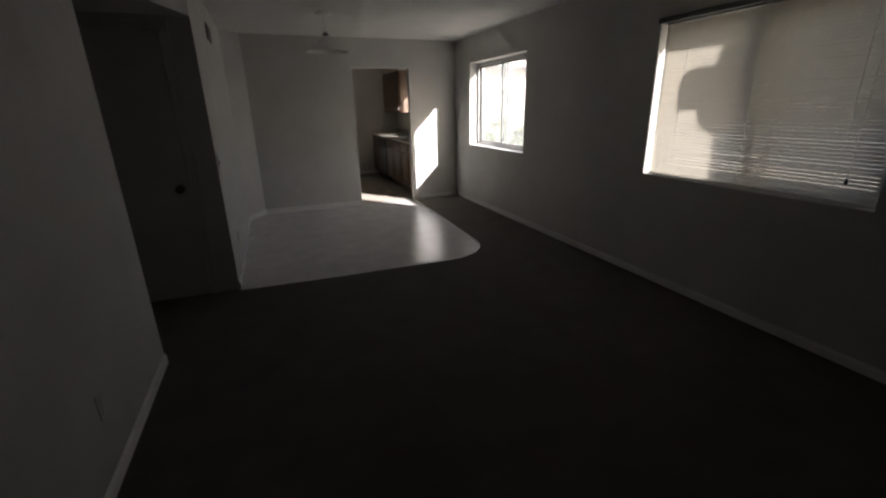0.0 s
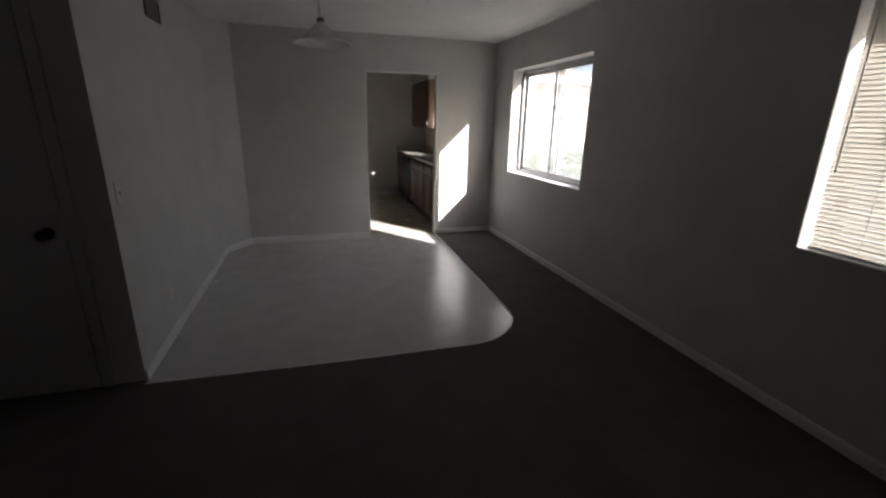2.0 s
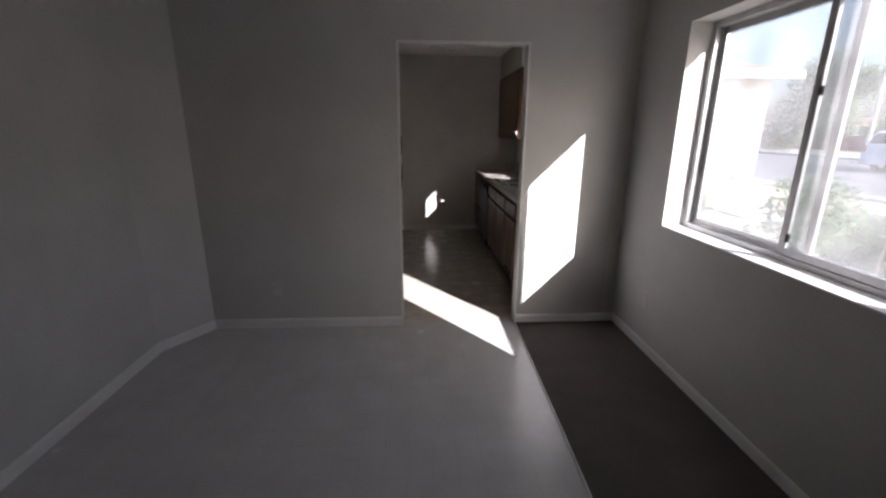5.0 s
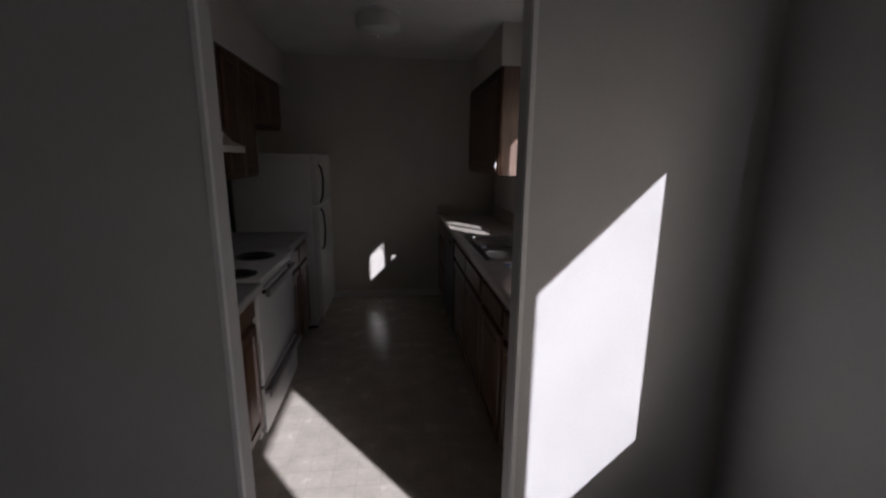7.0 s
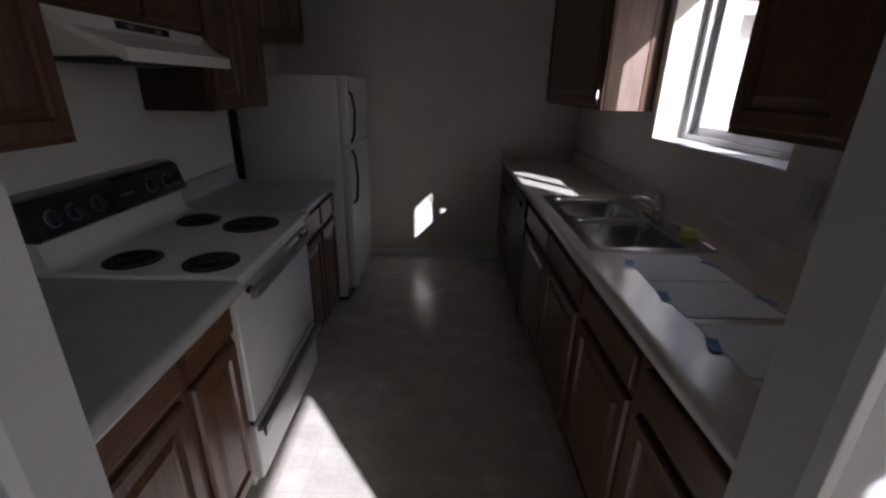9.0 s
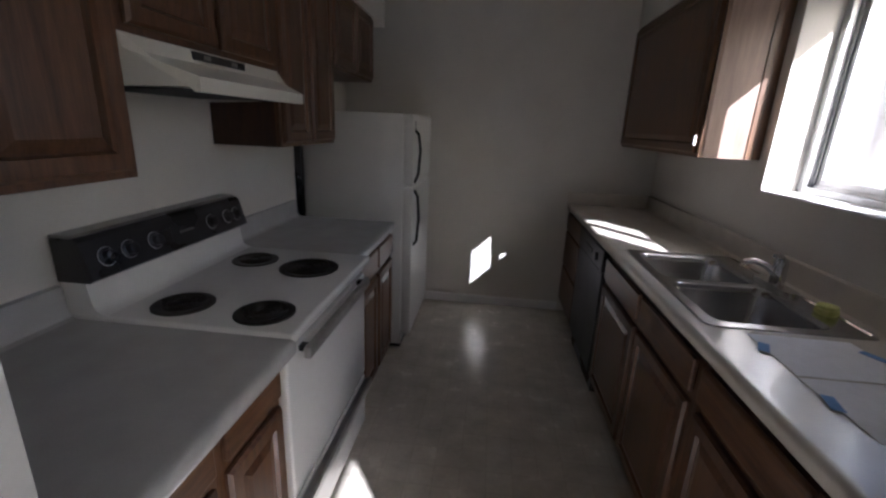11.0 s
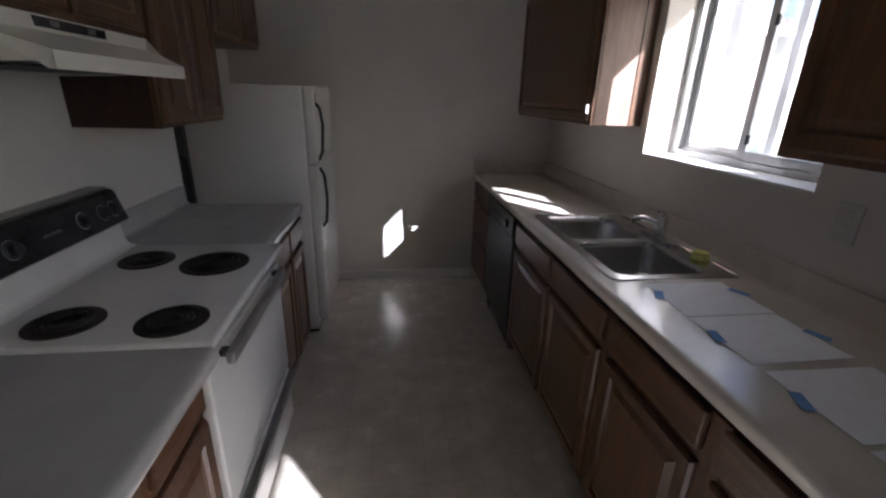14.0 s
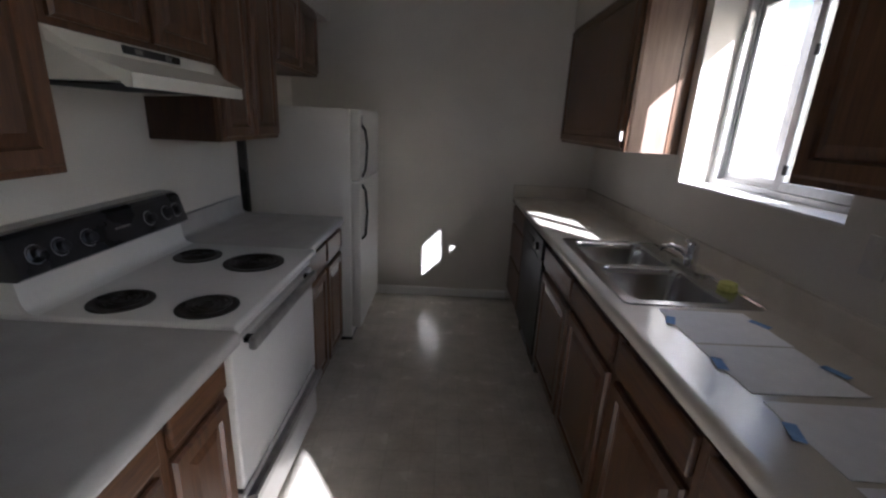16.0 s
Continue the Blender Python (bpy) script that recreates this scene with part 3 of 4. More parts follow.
def wall_cabinet(back, fx, s, y0, y1, z0, z1, doors, label, side=VENEER):
    c = thing("wall_cabinet", ((back + fx) / 2, (y0 + y1) / 2, z0), label, "cabinet", "wall cabinets in the kitchen")
    part("body", boxed((back, y0, z0), (fx - s * 0.02, y1, z1), 0.001), side, c, "veneered carcass")
    fr = bmesh.new()
    a, b = fx - s * 0.0195, fx
    box(fr, (a, y0, z0), (b, y0 + 0.03, z1), 0.001), box(fr, (a, y1 - 0.03, z0), (b, y1, z1), 0.001)
    box(fr, (a, y0 + 0.03, z0), (b, y1 - 0.03, z0 + 0.035), 0.001), box(fr, (a, y0 + 0.03, z1 - 0.035), (b, y1 - 0.03, z1), 0.001)
    part("face_frame", fr, WOOD, c)
    n = len(doors)
    for a, b in doors:
        front(c, "door", fx + s * 0.0005, s, a, b, z0 + 0.018, z1 - 0.018)
    return c


FL, FR_ = 1.905, 3.112                    # faces of the two rows of base units
ST0, ST1 = 8.510, 9.262                  # stove
base_cabinet(XKW, FL, 1, YP2, 8.222, [("drawer", 7.79, 8.205, 0.726, 0.838), ("door", 7.79, 8.205, 0.125, 0.692)], "brown stained base cabinet with drawer and panelled door by the doorway", 0.855)
base_cabinet(XKW, FL, 1, 8.224, ST0 - 0.004, [("drawer", 8.245, 8.495, 0.726, 0.838), ("door", 8.245, 8.495, 0.125, 0.692)], "narrow brown stained base cabinet beside the stove", 0.855)
base_cabinet(XKW, FL - 0.02, 1, ST1 + 0.004, 9.955, [("drawer", 9.29, 9.60, 0.726, 0.838), ("door", 9.29, 9.60, 0.125, 0.692), ("drawer", 9.63, 9.935, 0.726, 0.838), ("door", 9.63, 9.935, 0.125, 0.692)], "brown stained base cabinet between stove and refrigerator", 0.859)
base_cabinet(XK, FR_, -1, YP2, 8.212, [("drawer", 7.79, 8.19, 0.726, 0.838), ("door", 7.79, 8.19, 0.125, 0.692)], "brown stained base cabinet by the kitchen doorway under the papers")
base_cabinet(XK, FR_, -1, 8.214, 8.695, [("drawer", 8.24, 8.672, 0.726, 0.838), ("door", 8.24, 8.672, 0.125, 0.692)], "brown stained base cabinet with drawer and panelled door")
base_cabinet(XK, FR_, -1, 8.697, 9.775, [("drawer", 8.722, 9.20, 0.726, 0.838), ("door", 8.722, 9.20, 0.125, 0.692), ("drawer", 9.23, 9.752, 0.726, 0.838), ("door", 9.23, 9.752, 0.125, 0.692)], "brown stained sink base cabinet with two panelled doors")
base_cabinet(XK, FR_, -1, 10.415, YN, [("drawer", 10.44, 10.96, 0.72, 0.85), ("drawer", 10.44, 10.96, 0.43, 0.70), ("drawer", 10.44, 10.96, 0.125, 0.41)], "brown stained drawer unit in the far corner")

wall_cabinet(XKW, 1.575, 1, YP2, 8.508, 1.312, 2.155, [(7.785, 8.135), (8.145, 8.488)], "brown stained wall cabinet by the doorway")
wall_cabinet(XKW, 1.575, 1, 8.511, 9.262, 1.650, 2.155, [(8.53, 8.872), (8.90, 9.24)], "short brown stained cabinet above the range hood")
# Carcass colour holds the shade on the side that window light misses.
wall_cabinet(XKW, 1.575, 1, 9.265, 9.885, 1.352, 2.155, [(9.285, 9.555), (9.58, 9.865)], "tall brown stained wall cabinet beside the hood, carcass darkened as shade", WOODSHADE)
wall_cabinet(XKW, 1.575, 1, 9.888, 10.66, 1.738, 2.155, [(9.905, 10.265), (10.28, 10.64)], "short brown stained cabinet above the refrigerator")
far = wall_cabinet(XK, 3.425, -1, 9.715, YN, 1.375, 2.18, [(9.732, 10.962)], "dark stained wall cabinet beside the kitchen window")
part("scribe_strip", boxed((3.632, 9.710, 1.375), (3.699, 9.7155, 2.18), 0.001), WOOD, far, "darker strip against the wall")
part("door_catch", boxed((3.396, 9.719, 1.43), (3.407, 9.731, 1.475), 0.003), TRIM, far, "small white catch")
wall_cabinet(XK, 3.375, -1, YP2, 8.535, 1.372, 2.18, [(7.785, 8.14), (8.155, 8.518)], "dark stained wall cabinet over the papers")


def worktop(name, back, fx, s, y0, y1, label, t, cuts=None, ends=(), mat=LAMINATE):
    low = t - 0.042
    w = thing(name, (back, (y0 + y1) / 2, low), label, "countertop")
    bm = bmesh.new()
    th = t - low
    if cuts:
        cx0, cx1, cy0, cy1 = cuts
        box(bm, (fx - s * 0.03, y0, t - th), (cx0, y1, t)), box(bm, (cx1, y0, t - th), (back, y1, t))
        box(bm, (cx0, y0, t - th), (cx1, cy0, t)), box(bm, (cx0, cy1, t - th), (cx1, y1, t))
    else:
        box(bm, (fx - s * 0.03, y0, t - th), (back, y1, t))
    part("top", bm, mat, w)
    lip = [(fx - s * 0.03, t), (fx - s * 0.014, t), (fx - s * 0.006, t - 0.003), (fx - s * 0.001, t - 0.009), (fx, t - 0.018), (fx, t - 0.032), (fx - s * 0.004, t - 0.042), (fx - s * 0.012, t - th), (fx - s * 0.03, t - th)]
    part("front_edge", section(bmesh.new(), lip, "y", y0, y1), mat, w, "rounded laminate edge", True)
    sp = [(back, t), (back + s * 0.045, t + 0.0005), (back + s * 0.03, t + 0.006), (back + s * 0.022, t + 0.018), (back + s * 0.020, t + 0.085), (back + s * 0.016, t + 0.095), (back, t + 0.098)]
    part("backsplash", section(bmesh.new(), sp, "y", y0, y1), mat, w, "low coved backsplash", True)
    for ya, yb, xa, xb in ends:
        part("end_splash", boxed((xa, ya, t + 0.0005), (xb, yb, t + 0.097), 0.004), mat, w, "low end splash")
    return w


SX0, SX1, SY0, SY1 = 3.142, 3.64, 8.79, 9.652
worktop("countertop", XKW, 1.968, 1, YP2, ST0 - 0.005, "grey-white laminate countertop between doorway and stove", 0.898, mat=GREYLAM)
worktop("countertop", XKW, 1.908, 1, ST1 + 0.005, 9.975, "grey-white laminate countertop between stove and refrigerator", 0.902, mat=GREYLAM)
worktop("countertop", XK, 3.084, -1, YP2, YN, "beige laminate countertop with an inset sink", 0.915, (SX0 + 0.02, SX1 - 0.02, SY0 + 0.02, SY1 - 0.02), [(YN - 0.02, YN, 3.079, XK - 0.023)])


def sink():
    k = thing("sink", ((SX0 + SX1) / 2, (SY0 + SY1) / 2, 0.915), "double-bowl stainless steel sink set in the counter", "sink")
    t = 0.9165
    bowls = ((SX0 + 0.045, SX1 - 0.095, SY0 + 0.045, (SY0 + SY1) / 2 - 0.018), (SX0 + 0.045, SX1 - 0.095, (SY0 + SY1) / 2 + 0.018, SY1 - 0.045))
    xs = [SX0, bowls[0][0], bowls[0][1], SX1]
    ys = [SY0, bowls[0][2], bowls[0][3], bowls[1][2], bowls[1][3], SY1]

    def rounded(x0, x1, y0, y1, r, n=5):
        out = []
        for cx, cy, a0 in ((x1 - r, y1 - r, 0), (x0 + r, y1 - r, 90), (x0 + r, y0 + r, 180), (x1 - r, y0 + r, 270)):
            out += [(cx + r * math.cos(radians(a0 + 90 * q / n)), cy + r * math.sin(radians(a0 + 90 * q / n))) for q in range(n + 1)]
        return out

    # rim: outer rounded edge, flat deck with two rounded holes
    bm = bmesh.new()
    outer = rounded(SX0, SX1, SY0, SY1, 0.03)
    rings = [[bm.verts.new((x, y, t - 0.0014)) for x, y in outer], [bm.verts.new((x, y, t + 0.003)) for x, y in rounded(SX0 + 0.004, SX1 - 0.004, SY0 + 0.004, SY1 - 0.004, 0.028)],
             [bm.verts.new((x, y, t + 0.003)) for x, y in rounded(SX0 + 0.010, SX1 - 0.010, SY0 + 0.010, SY1 - 0.010, 0.024)], [bm.verts.new((x, y, t)) for x, y in rounded(SX0 + 0.014, SX1 - 0.014, SY0 + 0.014, SY1 - 0.014, 0.022)]]
    for a, b in zip(rings, rings[1:]):
        for i in range(len(a)):
            bm.faces.new((a[i], a[(i + 1) % len(a)], b[(i + 1) % len(b)], b[i]))
    edges = [bm.edges.get((rings[-1][i], rings[-1][(i + 1) % len(outer)])) for i in range(len(outer))]
    for x0, x1, y0, y1 in bowls:
        h = [bm.verts.new((x, y, t)) for x, y in rounded(x0, x1, y0, y1, 0.05)]
        edges += [bm.edges.new((h[i], h[(i + 1) % len(h)])) for i in range(len(h))]
    bmesh.ops.triangle_fill(bm, use_beauty=True, edges=edges, normal=(0, 0, 1))
    part("rim", bm, STEEL, k, "bright steel rim and deck", True)
    for x0, x1, y0, y1 in bowls:
        bm = bmesh.new()
        rr = []
        for m, z in ((0, t), (0.004, t - 0.006), (0.008, t - 0.03), (0.016, t - 0.14), (0.028, t - 0.158), (0.05, t - 0.166)):
            rr.append([bm.verts.new((x, y, z)) for x, y in rounded(x0 + m, x1 - m, y0 + m, y1 - m, 0.05)])
        for a, b in zip(rr, rr[1:]):
            for i in range(len(a)):
                bm.faces.new((a[i], b[i], b[(i + 1) % len(b)], a[(i + 1) % len(a)]))
        bm.faces.new(rr[-1])
        bowl = part("bowl", bm, STEEL, k, "brushed steel bowl", True)
        part("drain", lathe(bmesh.new(), [(0.042, 0.0), (0.042, 0.003), (0.034, 0.003), (0.03, -0.002)], ((x0 + x1) / 2, (y0 + y1) / 2, t - 0.1655), 20), CHROME, bowl, "round drain")


sink()


def faucet():
    x, y, z = 3.60, 9.235, 0.9167
    f = thing("faucet", (x, y, z), "chrome kitchen faucet with one lever on the sink deck", "faucet")
    bm = bmesh.new()
    prism(bm, [(x + 0.028 * math.cos(a) , y + (0.09 if math.sin(a) > 0 else -0.09) + 0.028 * math.sin(a)) for a in [2 * math.pi * (k + 0.5) / 20 for k in range(20)]], z, z + 0.012)
    part("base_plate", bm, CHROME, f, "chrome deck plate", True)
    part("body", lathe(bmesh.new(), [(0.026, 0.0), (0.026, 0.05), (0.024, 0.06), (0.025, 0.085), (0.02, 0.1), (0.006, 0.105)], (x, y, z + 0.012), 20), CHROME, f, smooth=True)
    part("spout", tube(bmesh.new(), [(x - 0.015, y + 0.004, z + 0.055), (x - 0.04, y + 0.018, z + 0.078), (x - 0.075, y + 0.035, z + 0.088), (x - 0.105, y + 0.05, z + 0.080), (x - 0.112, y + 0.053, z + 0.062)], [0.015, 0.014, 0.013, 0.012, 0.011], 12), CHROME, f, "short chrome spout", True)
    part("lever", tube(bmesh.new(), [(x, y, z + 0.110), (x - 0.012, y - 0.01, z + 0.125), (x - 0.05, y - 0.03, z + 0.13)], [0.013, 0.010, 0.008], 10), CHROME, f, "chrome lever", True)


faucet()
sp = thing("scourer", (3.605, 8.975, 0.9168), "round yellow-green scourer resting on the sink deck", "scourer")
part("pad", lathe(bmesh.new(), [(0.030, 0.0), (0.034, 0.005), (0.033, 0.018), (0.028, 0.021)], (3.605, 8.975, 0.9168), 20), SPONGE, sp, smooth=True)
part("top_layer", lathe(bmesh.new(), [(0.028, 0.0), (0.031, 0.003), (0.030, 0.010), (0.024, 0.012)], (3.605, 8.975, 0.9378), 20), SPONGE, sp, "paler scouring layer", True)


def sheet(y0, y1, skew, tapes):
    x0, x1 = 3.238, 3.518
    p = thing("paper_sheet", ((x0 + x1) / 2, (y0 + y1) / 2, 0.9155), "white printed sheet taped flat on the counter with blue tape", "paper", "sheets taped along the counter")
    bm = bmesh.new()
    nx, ny = 8, 6
    g = {}
    for i in range(nx + 1):
        for j in range(ny + 1):
            u, v = i / nx, j / ny
            z = 0.9158 + 0.0025 * noise.noise((u * 3 + y0 * 7, v * 3, 1.0)) + 0.004 * max(0, (0.15 - v)) * 6 * u * 0.6
            g[i, j] = bm.verts.new((x0 + (x1 - x0) * u + skew * v, y0 + (y1 - y0) * v - skew * u, max(z, 0.9156) + 0.0005))
    for i in range(nx):
        for j in range(ny):
            bm.faces.new((g[i, j], g[i + 1, j], g[i + 1, j + 1], g[i, j + 1]))
    r = bmesh.ops.extrude_face_region(bm, geom=list(bm.faces))
    bmesh.ops.translate(bm, verts=[v for v in r["geom"] if isinstance(v, bmesh.types.BMVert)], vec=(0, 0, 0.0006))
    bmesh.ops.recalc_face_normals(bm, faces=bm.faces)
    part("page", bm, PAPER, p, smooth=True)
    for u, v, a in tapes:
        t = boxed((-0.030, -0.013, 0), (0.030, 0.013, 0.0009))
        bmesh.ops.transform(t, matrix=pose(x0 + (x1 - x0) * u, y0 + (y1 - y0) * v, 0.9192, 0, 0, a), verts=t.verts)
        part("tape", t, TAPE, p, "strip of blue masking tape")


sheet(8.535, 8.763, 0.004, ((0.0, 0.60, 62), (1.0, 0.60, 118)))
sheet(8.298, 8.526, -0.004, ((0.0, 0.54, 76), (1.02, 0.47, 112)))
sheet(8.050, 8.272, 0.005, ((-0.02, 0.53, 70), (0.99, 0.54, 116)))
sheet(7.815, 8.036, -0.003, ((0.0, 0.56, 74), (1.0, 0.52, 108)))


def stove():
    y0, y1, yc = ST0, ST1, (ST0 + ST1) / 2
    s = thing("stove", (1.56, yc, 0), "white electric coil range with a black control panel", "stove")
    part("body", boxed((1.2820, y0, 0.03), (1.895, y1, 0.879), 0.004), ENAMEL, s)
    part("cooktop", boxed((1.2820, y0 - 0.002, 0.880), (1.955, y1 + 0.002, 0.910), 0.010, 3), ENAMEL, s, "white enamel cooktop", True)
    bx_ = section(bmesh.new(), [(1.2820, 0.9095), (1.4100, 0.9095), (1.3900, 0.9140), (1.3760, 0.9240), (1.3680, 0.9420), (1.3600, 1.0055), (1.3200, 1.0055), (1.2820, 1.0055)], "y", y0 + 0.002, y1 - 0.002)
    part("backguard", bx_, ENAMEL, s, "white enamel backguard", True)
    pnl = section(bmesh.new(), [(1.2820, 1.0060), (1.3800, 1.0060), (1.3940, 1.0160), (1.3640, 1.1220), (1.3500, 1.1320), (1.2820, 1.1320)], "y", y0 - 0.004, y1 + 0.004)
    panel = part("control_panel", pnl, BLACK, s, "black control panel")
    part("panel_cap", boxed((1.2780, y0 - 0.002, 1.1325), (1.3420, y1 + 0.002, 1.1400), 0.002), GREYMETAL, s, "grey metal cap")
    lean = math.degrees(math.atan2(0.03, 0.106))
    for yy in (8.572, 8.652, 8.755, 9.045, 9.150, 9.212):
        kb = lathe(bmesh.new(), [(0.026, 0.0), (0.026, 0.004), (0.019, 0.006), (0.017, 0.022), (0.012, 0.024)], (0, 0, 0), 18, "x")
        bmesh.ops.transform(kb, matrix=pose(1.3805, yy, 1.0680, 0, -lean, 0), verts=kb.verts)
        knob = part("knob", kb, BLACK, panel, "black dial with pale ring", True)
        rg = lathe(bmesh.new(), [(0.0285, -0.001), (0.0285, 0.0015), (0.0265, 0.0015), (0.0265, -0.001)], (0, 0, 0), 20, "x")
        bmesh.ops.transform(rg, matrix=pose(1.3805, yy, 1.0680, 0, -lean, 0), verts=rg.verts)
        part("dial_ring", rg, ALU, panel, "bright dial ring")
    bar = boxed((-0.001, -0.035, -0.004), (0.001, 0.035, 0.004))
    bmesh.ops.transform(bar, matrix=pose(1.3815, 8.905, 1.0680, 0, -lean, 0), verts=bar.verts)
    part("badge", bar, GREYMETAL, panel, "small grey badge bar")
    for bxp, byp, r in ((1.553, 8.630, 0.080), (1.818, 8.622, 0.080), (1.530, 9.082, 0.080), (1.775, 9.040, 0.104)):
        pan = part("drip_pan", lathe(bmesh.new(), [(r + 0.008, 0.0), (r + 0.008, 0.004), (r, 0.005), (r - 0.01, 0.0015), (0.03, 0.001)], (bxp, byp, 0.910), 32), COIL, s, "blackened drip pan", True)
        pts = []
        turns = 4 if r > 0.09 else 3.5
        for q in range(int(turns * 20) + 1):
            a = 2 * math.pi * q / 20
            rad = 0.018 + (r - 0.028) * q / (turns * 20)
            pts.append((bxp + rad * math.cos(a), byp + rad * math.sin(a), 0.9175))
        part("coil", tube(bmesh.new(), pts, 0.0045, 6), COIL, pan, "black heating coil", True)
    part("front_rail", boxed((1.896, y0 + 0.002, 0.84), (1.925, y1 - 0.002, 0.879), 0.004), ENAMEL, s)
    door = part("oven_door", boxed((1.896, y0 + 0.004, 0.335), (1.932, y1 - 0.004, 0.828), 0.008, 3), ENAMEL, s, "white enamel oven door", True)
    hb = bmesh.new()
    box(hb, (1.955, y0 + 0.06, 0.800), (1.978, y1 - 0.08, 0.838), 0.006)
    part("handle", hb, GREYMETAL, door, "grey bar handle")
    for yy in (y0 + 0.08, y1 - 0.12):
        part("handle_post", boxed((1.930, yy, 0.812), (1.957, yy + 0.03, 0.830), 0.003), BLACK, door, "black handle post")
    part("gap", boxed((1.900, y0 + 0.006, 0.318), (1.922, y1 - 0.006, 0.334)), BLACK, s, "dark gap")
    drawer = part("drawer", boxed((1.896, y0 + 0.004, 0.065), (1.930, y1 - 0.004, 0.317), 0.006), ENAMEL, s, "white storage drawer")
    part("drawer_pull", section(bmesh.new(), [(1.930, 0.30), (1.960, 0.318), (1.968, 0.312), (1.962, 0.27), (1.955, 0.268), (1.952, 0.295), (1.930, 0.285)], "y", y0 + 0.01, y1 - 0.02), GREYMETAL, drawer, "grey metal full-width pull")
    for xx in (1.3200, 1.80):
        for yy in (y0 + 0.04, y1 - 0.04):
            part("foot", lathe(bmesh.new(), [(0.016, 0.0), (0.016, 0.03)], (xx, yy, 0.0), 10), BLACK, s)


stove()


def hood():
    h = thing("range_hood", (1.4, 8.92, 1.5), "almond enamel range hood fixed under the short cabinet", "hood")
    bm = bmesh.new()
    prof = [(1.277, 1.521, 0), (1.277, 1.648, 0), (1.578, 1.648, 0), (1.584, 1.612, 0), (1.728, 1.559, 1), (1.728, 1.523, 1), (1.712, 1.523, 1), (1.70, 1.536, 0.9), (1.30, 1.536, 0), (1.30, 1.521, 0)]
    lo = [bm.verts.new((x, 8.508 + 0.06 * k, z)) for x, z, k in prof]
    hi = [bm.verts.new((x, 9.262 - 0.105 * k, z)) for x, z, k in prof]
    for i in range(len(prof)):
        j = (i + 1) % len(prof)
        bm.faces.new((lo[i], lo[j], hi[j], hi[i]))
    bm.faces.new(lo[::-1]), bm.faces.new(hi)
    bmesh.ops.triangulate(bm, faces=[f for f in bm.faces if len(f.verts) > 4])
    bmesh.ops.recalc_face_normals(bm, faces=bm.faces)
    part("shell", bm, HOOD, h)
    part("control_strip", boxed((1.577, 8.755, 1.620), (1.5865, 9.02, 1.643), 0.001), BLACK, h, "black control strip")
    for yy in (8.80, 8.94):
        part("rocker", boxed((1.584, yy, 1.625), (1.589, yy + 0.03, 1.638), 0.001), GREYMETAL, h, "small rocker switch")
    part("filter", boxed((1.31, 8.60, 1.528), (1.66, 9.14, 1.533)), DARKVOID, h, "dark grease filter")


hood()


def refrigerator():
    y0, y1, top = 10.065, 10.77, 1.525
    f = thing("refrigerator", (1.6, (y0 + y1) / 2, 0), "off-white two-door top-freezer refrigerator against the wall", "refrigerator")
    part("cabinet", boxed((1.30, y0, 0.04), (1.928, y1, top), 0.006), FRIDGE, f, "textured white side panels", True)
    fd = part("freezer_door", boxed((1.935, y0 + 0.002, 1.108), (1.992, y1 - 0.002, top), 0.012, 3), FRIDGE, f, "white freezer door", True)
    dd = part("door", boxed((1.935, y0 + 0.002, 0.115), (1.992, y1 - 0.002, 1.097), 0.012, 3), FRIDGE, f, "white refrigerator door", True)
    part("gasket", boxed((1.925, y0 + 0.006, 0.12), (1.937, y1 - 0.01, top - 0.01)), PLATE, f, "pale door gasket")
    part("kick_grille", boxed((1.827, y0 + 0.01, 0.015), (1.927, y1 - 0.01, 0.10), 0.004), BLACK, f, "dark kick grille")
    for door, za, zb in ((fd, 1.125, 1.44), (dd, 0.725, 1.08)):
        bm = bmesh.new()
        yy = y0 + 0.05
        if door is fd:
            pts = [(1.989, yy, zb), (2.014, yy, zb - 0.03), (2.026, yy, (za + zb) / 2 + 0.04), (2.016, yy, za + 0.05), (1.993, yy, za)]
        else:
            pts = [(1.993, yy, zb), (2.016, yy, zb - 0.04), (2.026, yy, (za + zb) / 2), (2.014, yy, za + 0.03), (1.989, yy, za)]
        # Black stands for the shadow line along a light handle.
        part("handle", tube(bm, pts, 0.009, 8), BLACK, door, "curved handle coloured dark as its shadow line", True)
    part("hinge_cover", boxed((1.887, y1 - 0.07, top), (1.982, y1 - 0.01, top + 0.016), 0.004), FRIDGE, f, "small hinge cover")
    part("badge", boxed((1.992, y0 + 0.035, 1.445), (1.995, y0 + 0.075, 1.49)), GREYMETAL, fd, "small grey badge")
    for xx in (1.32, 1.847):
        for yy in (y0 + 0.05, y1 - 0.05):
            part("foot", lathe(bmesh.new(), [(0.02, 0), (0.02, 0.045)], (xx, yy, 0), 10), BLACK, f)


refrigerator()
solo("filler_strip", boxed((1.2765, 10.01, 0.0), (1.32, 10.045, 1.338), 0.002), BLACK, "black painted filler strip between counter and refrigerator", "filler", smooth=False)


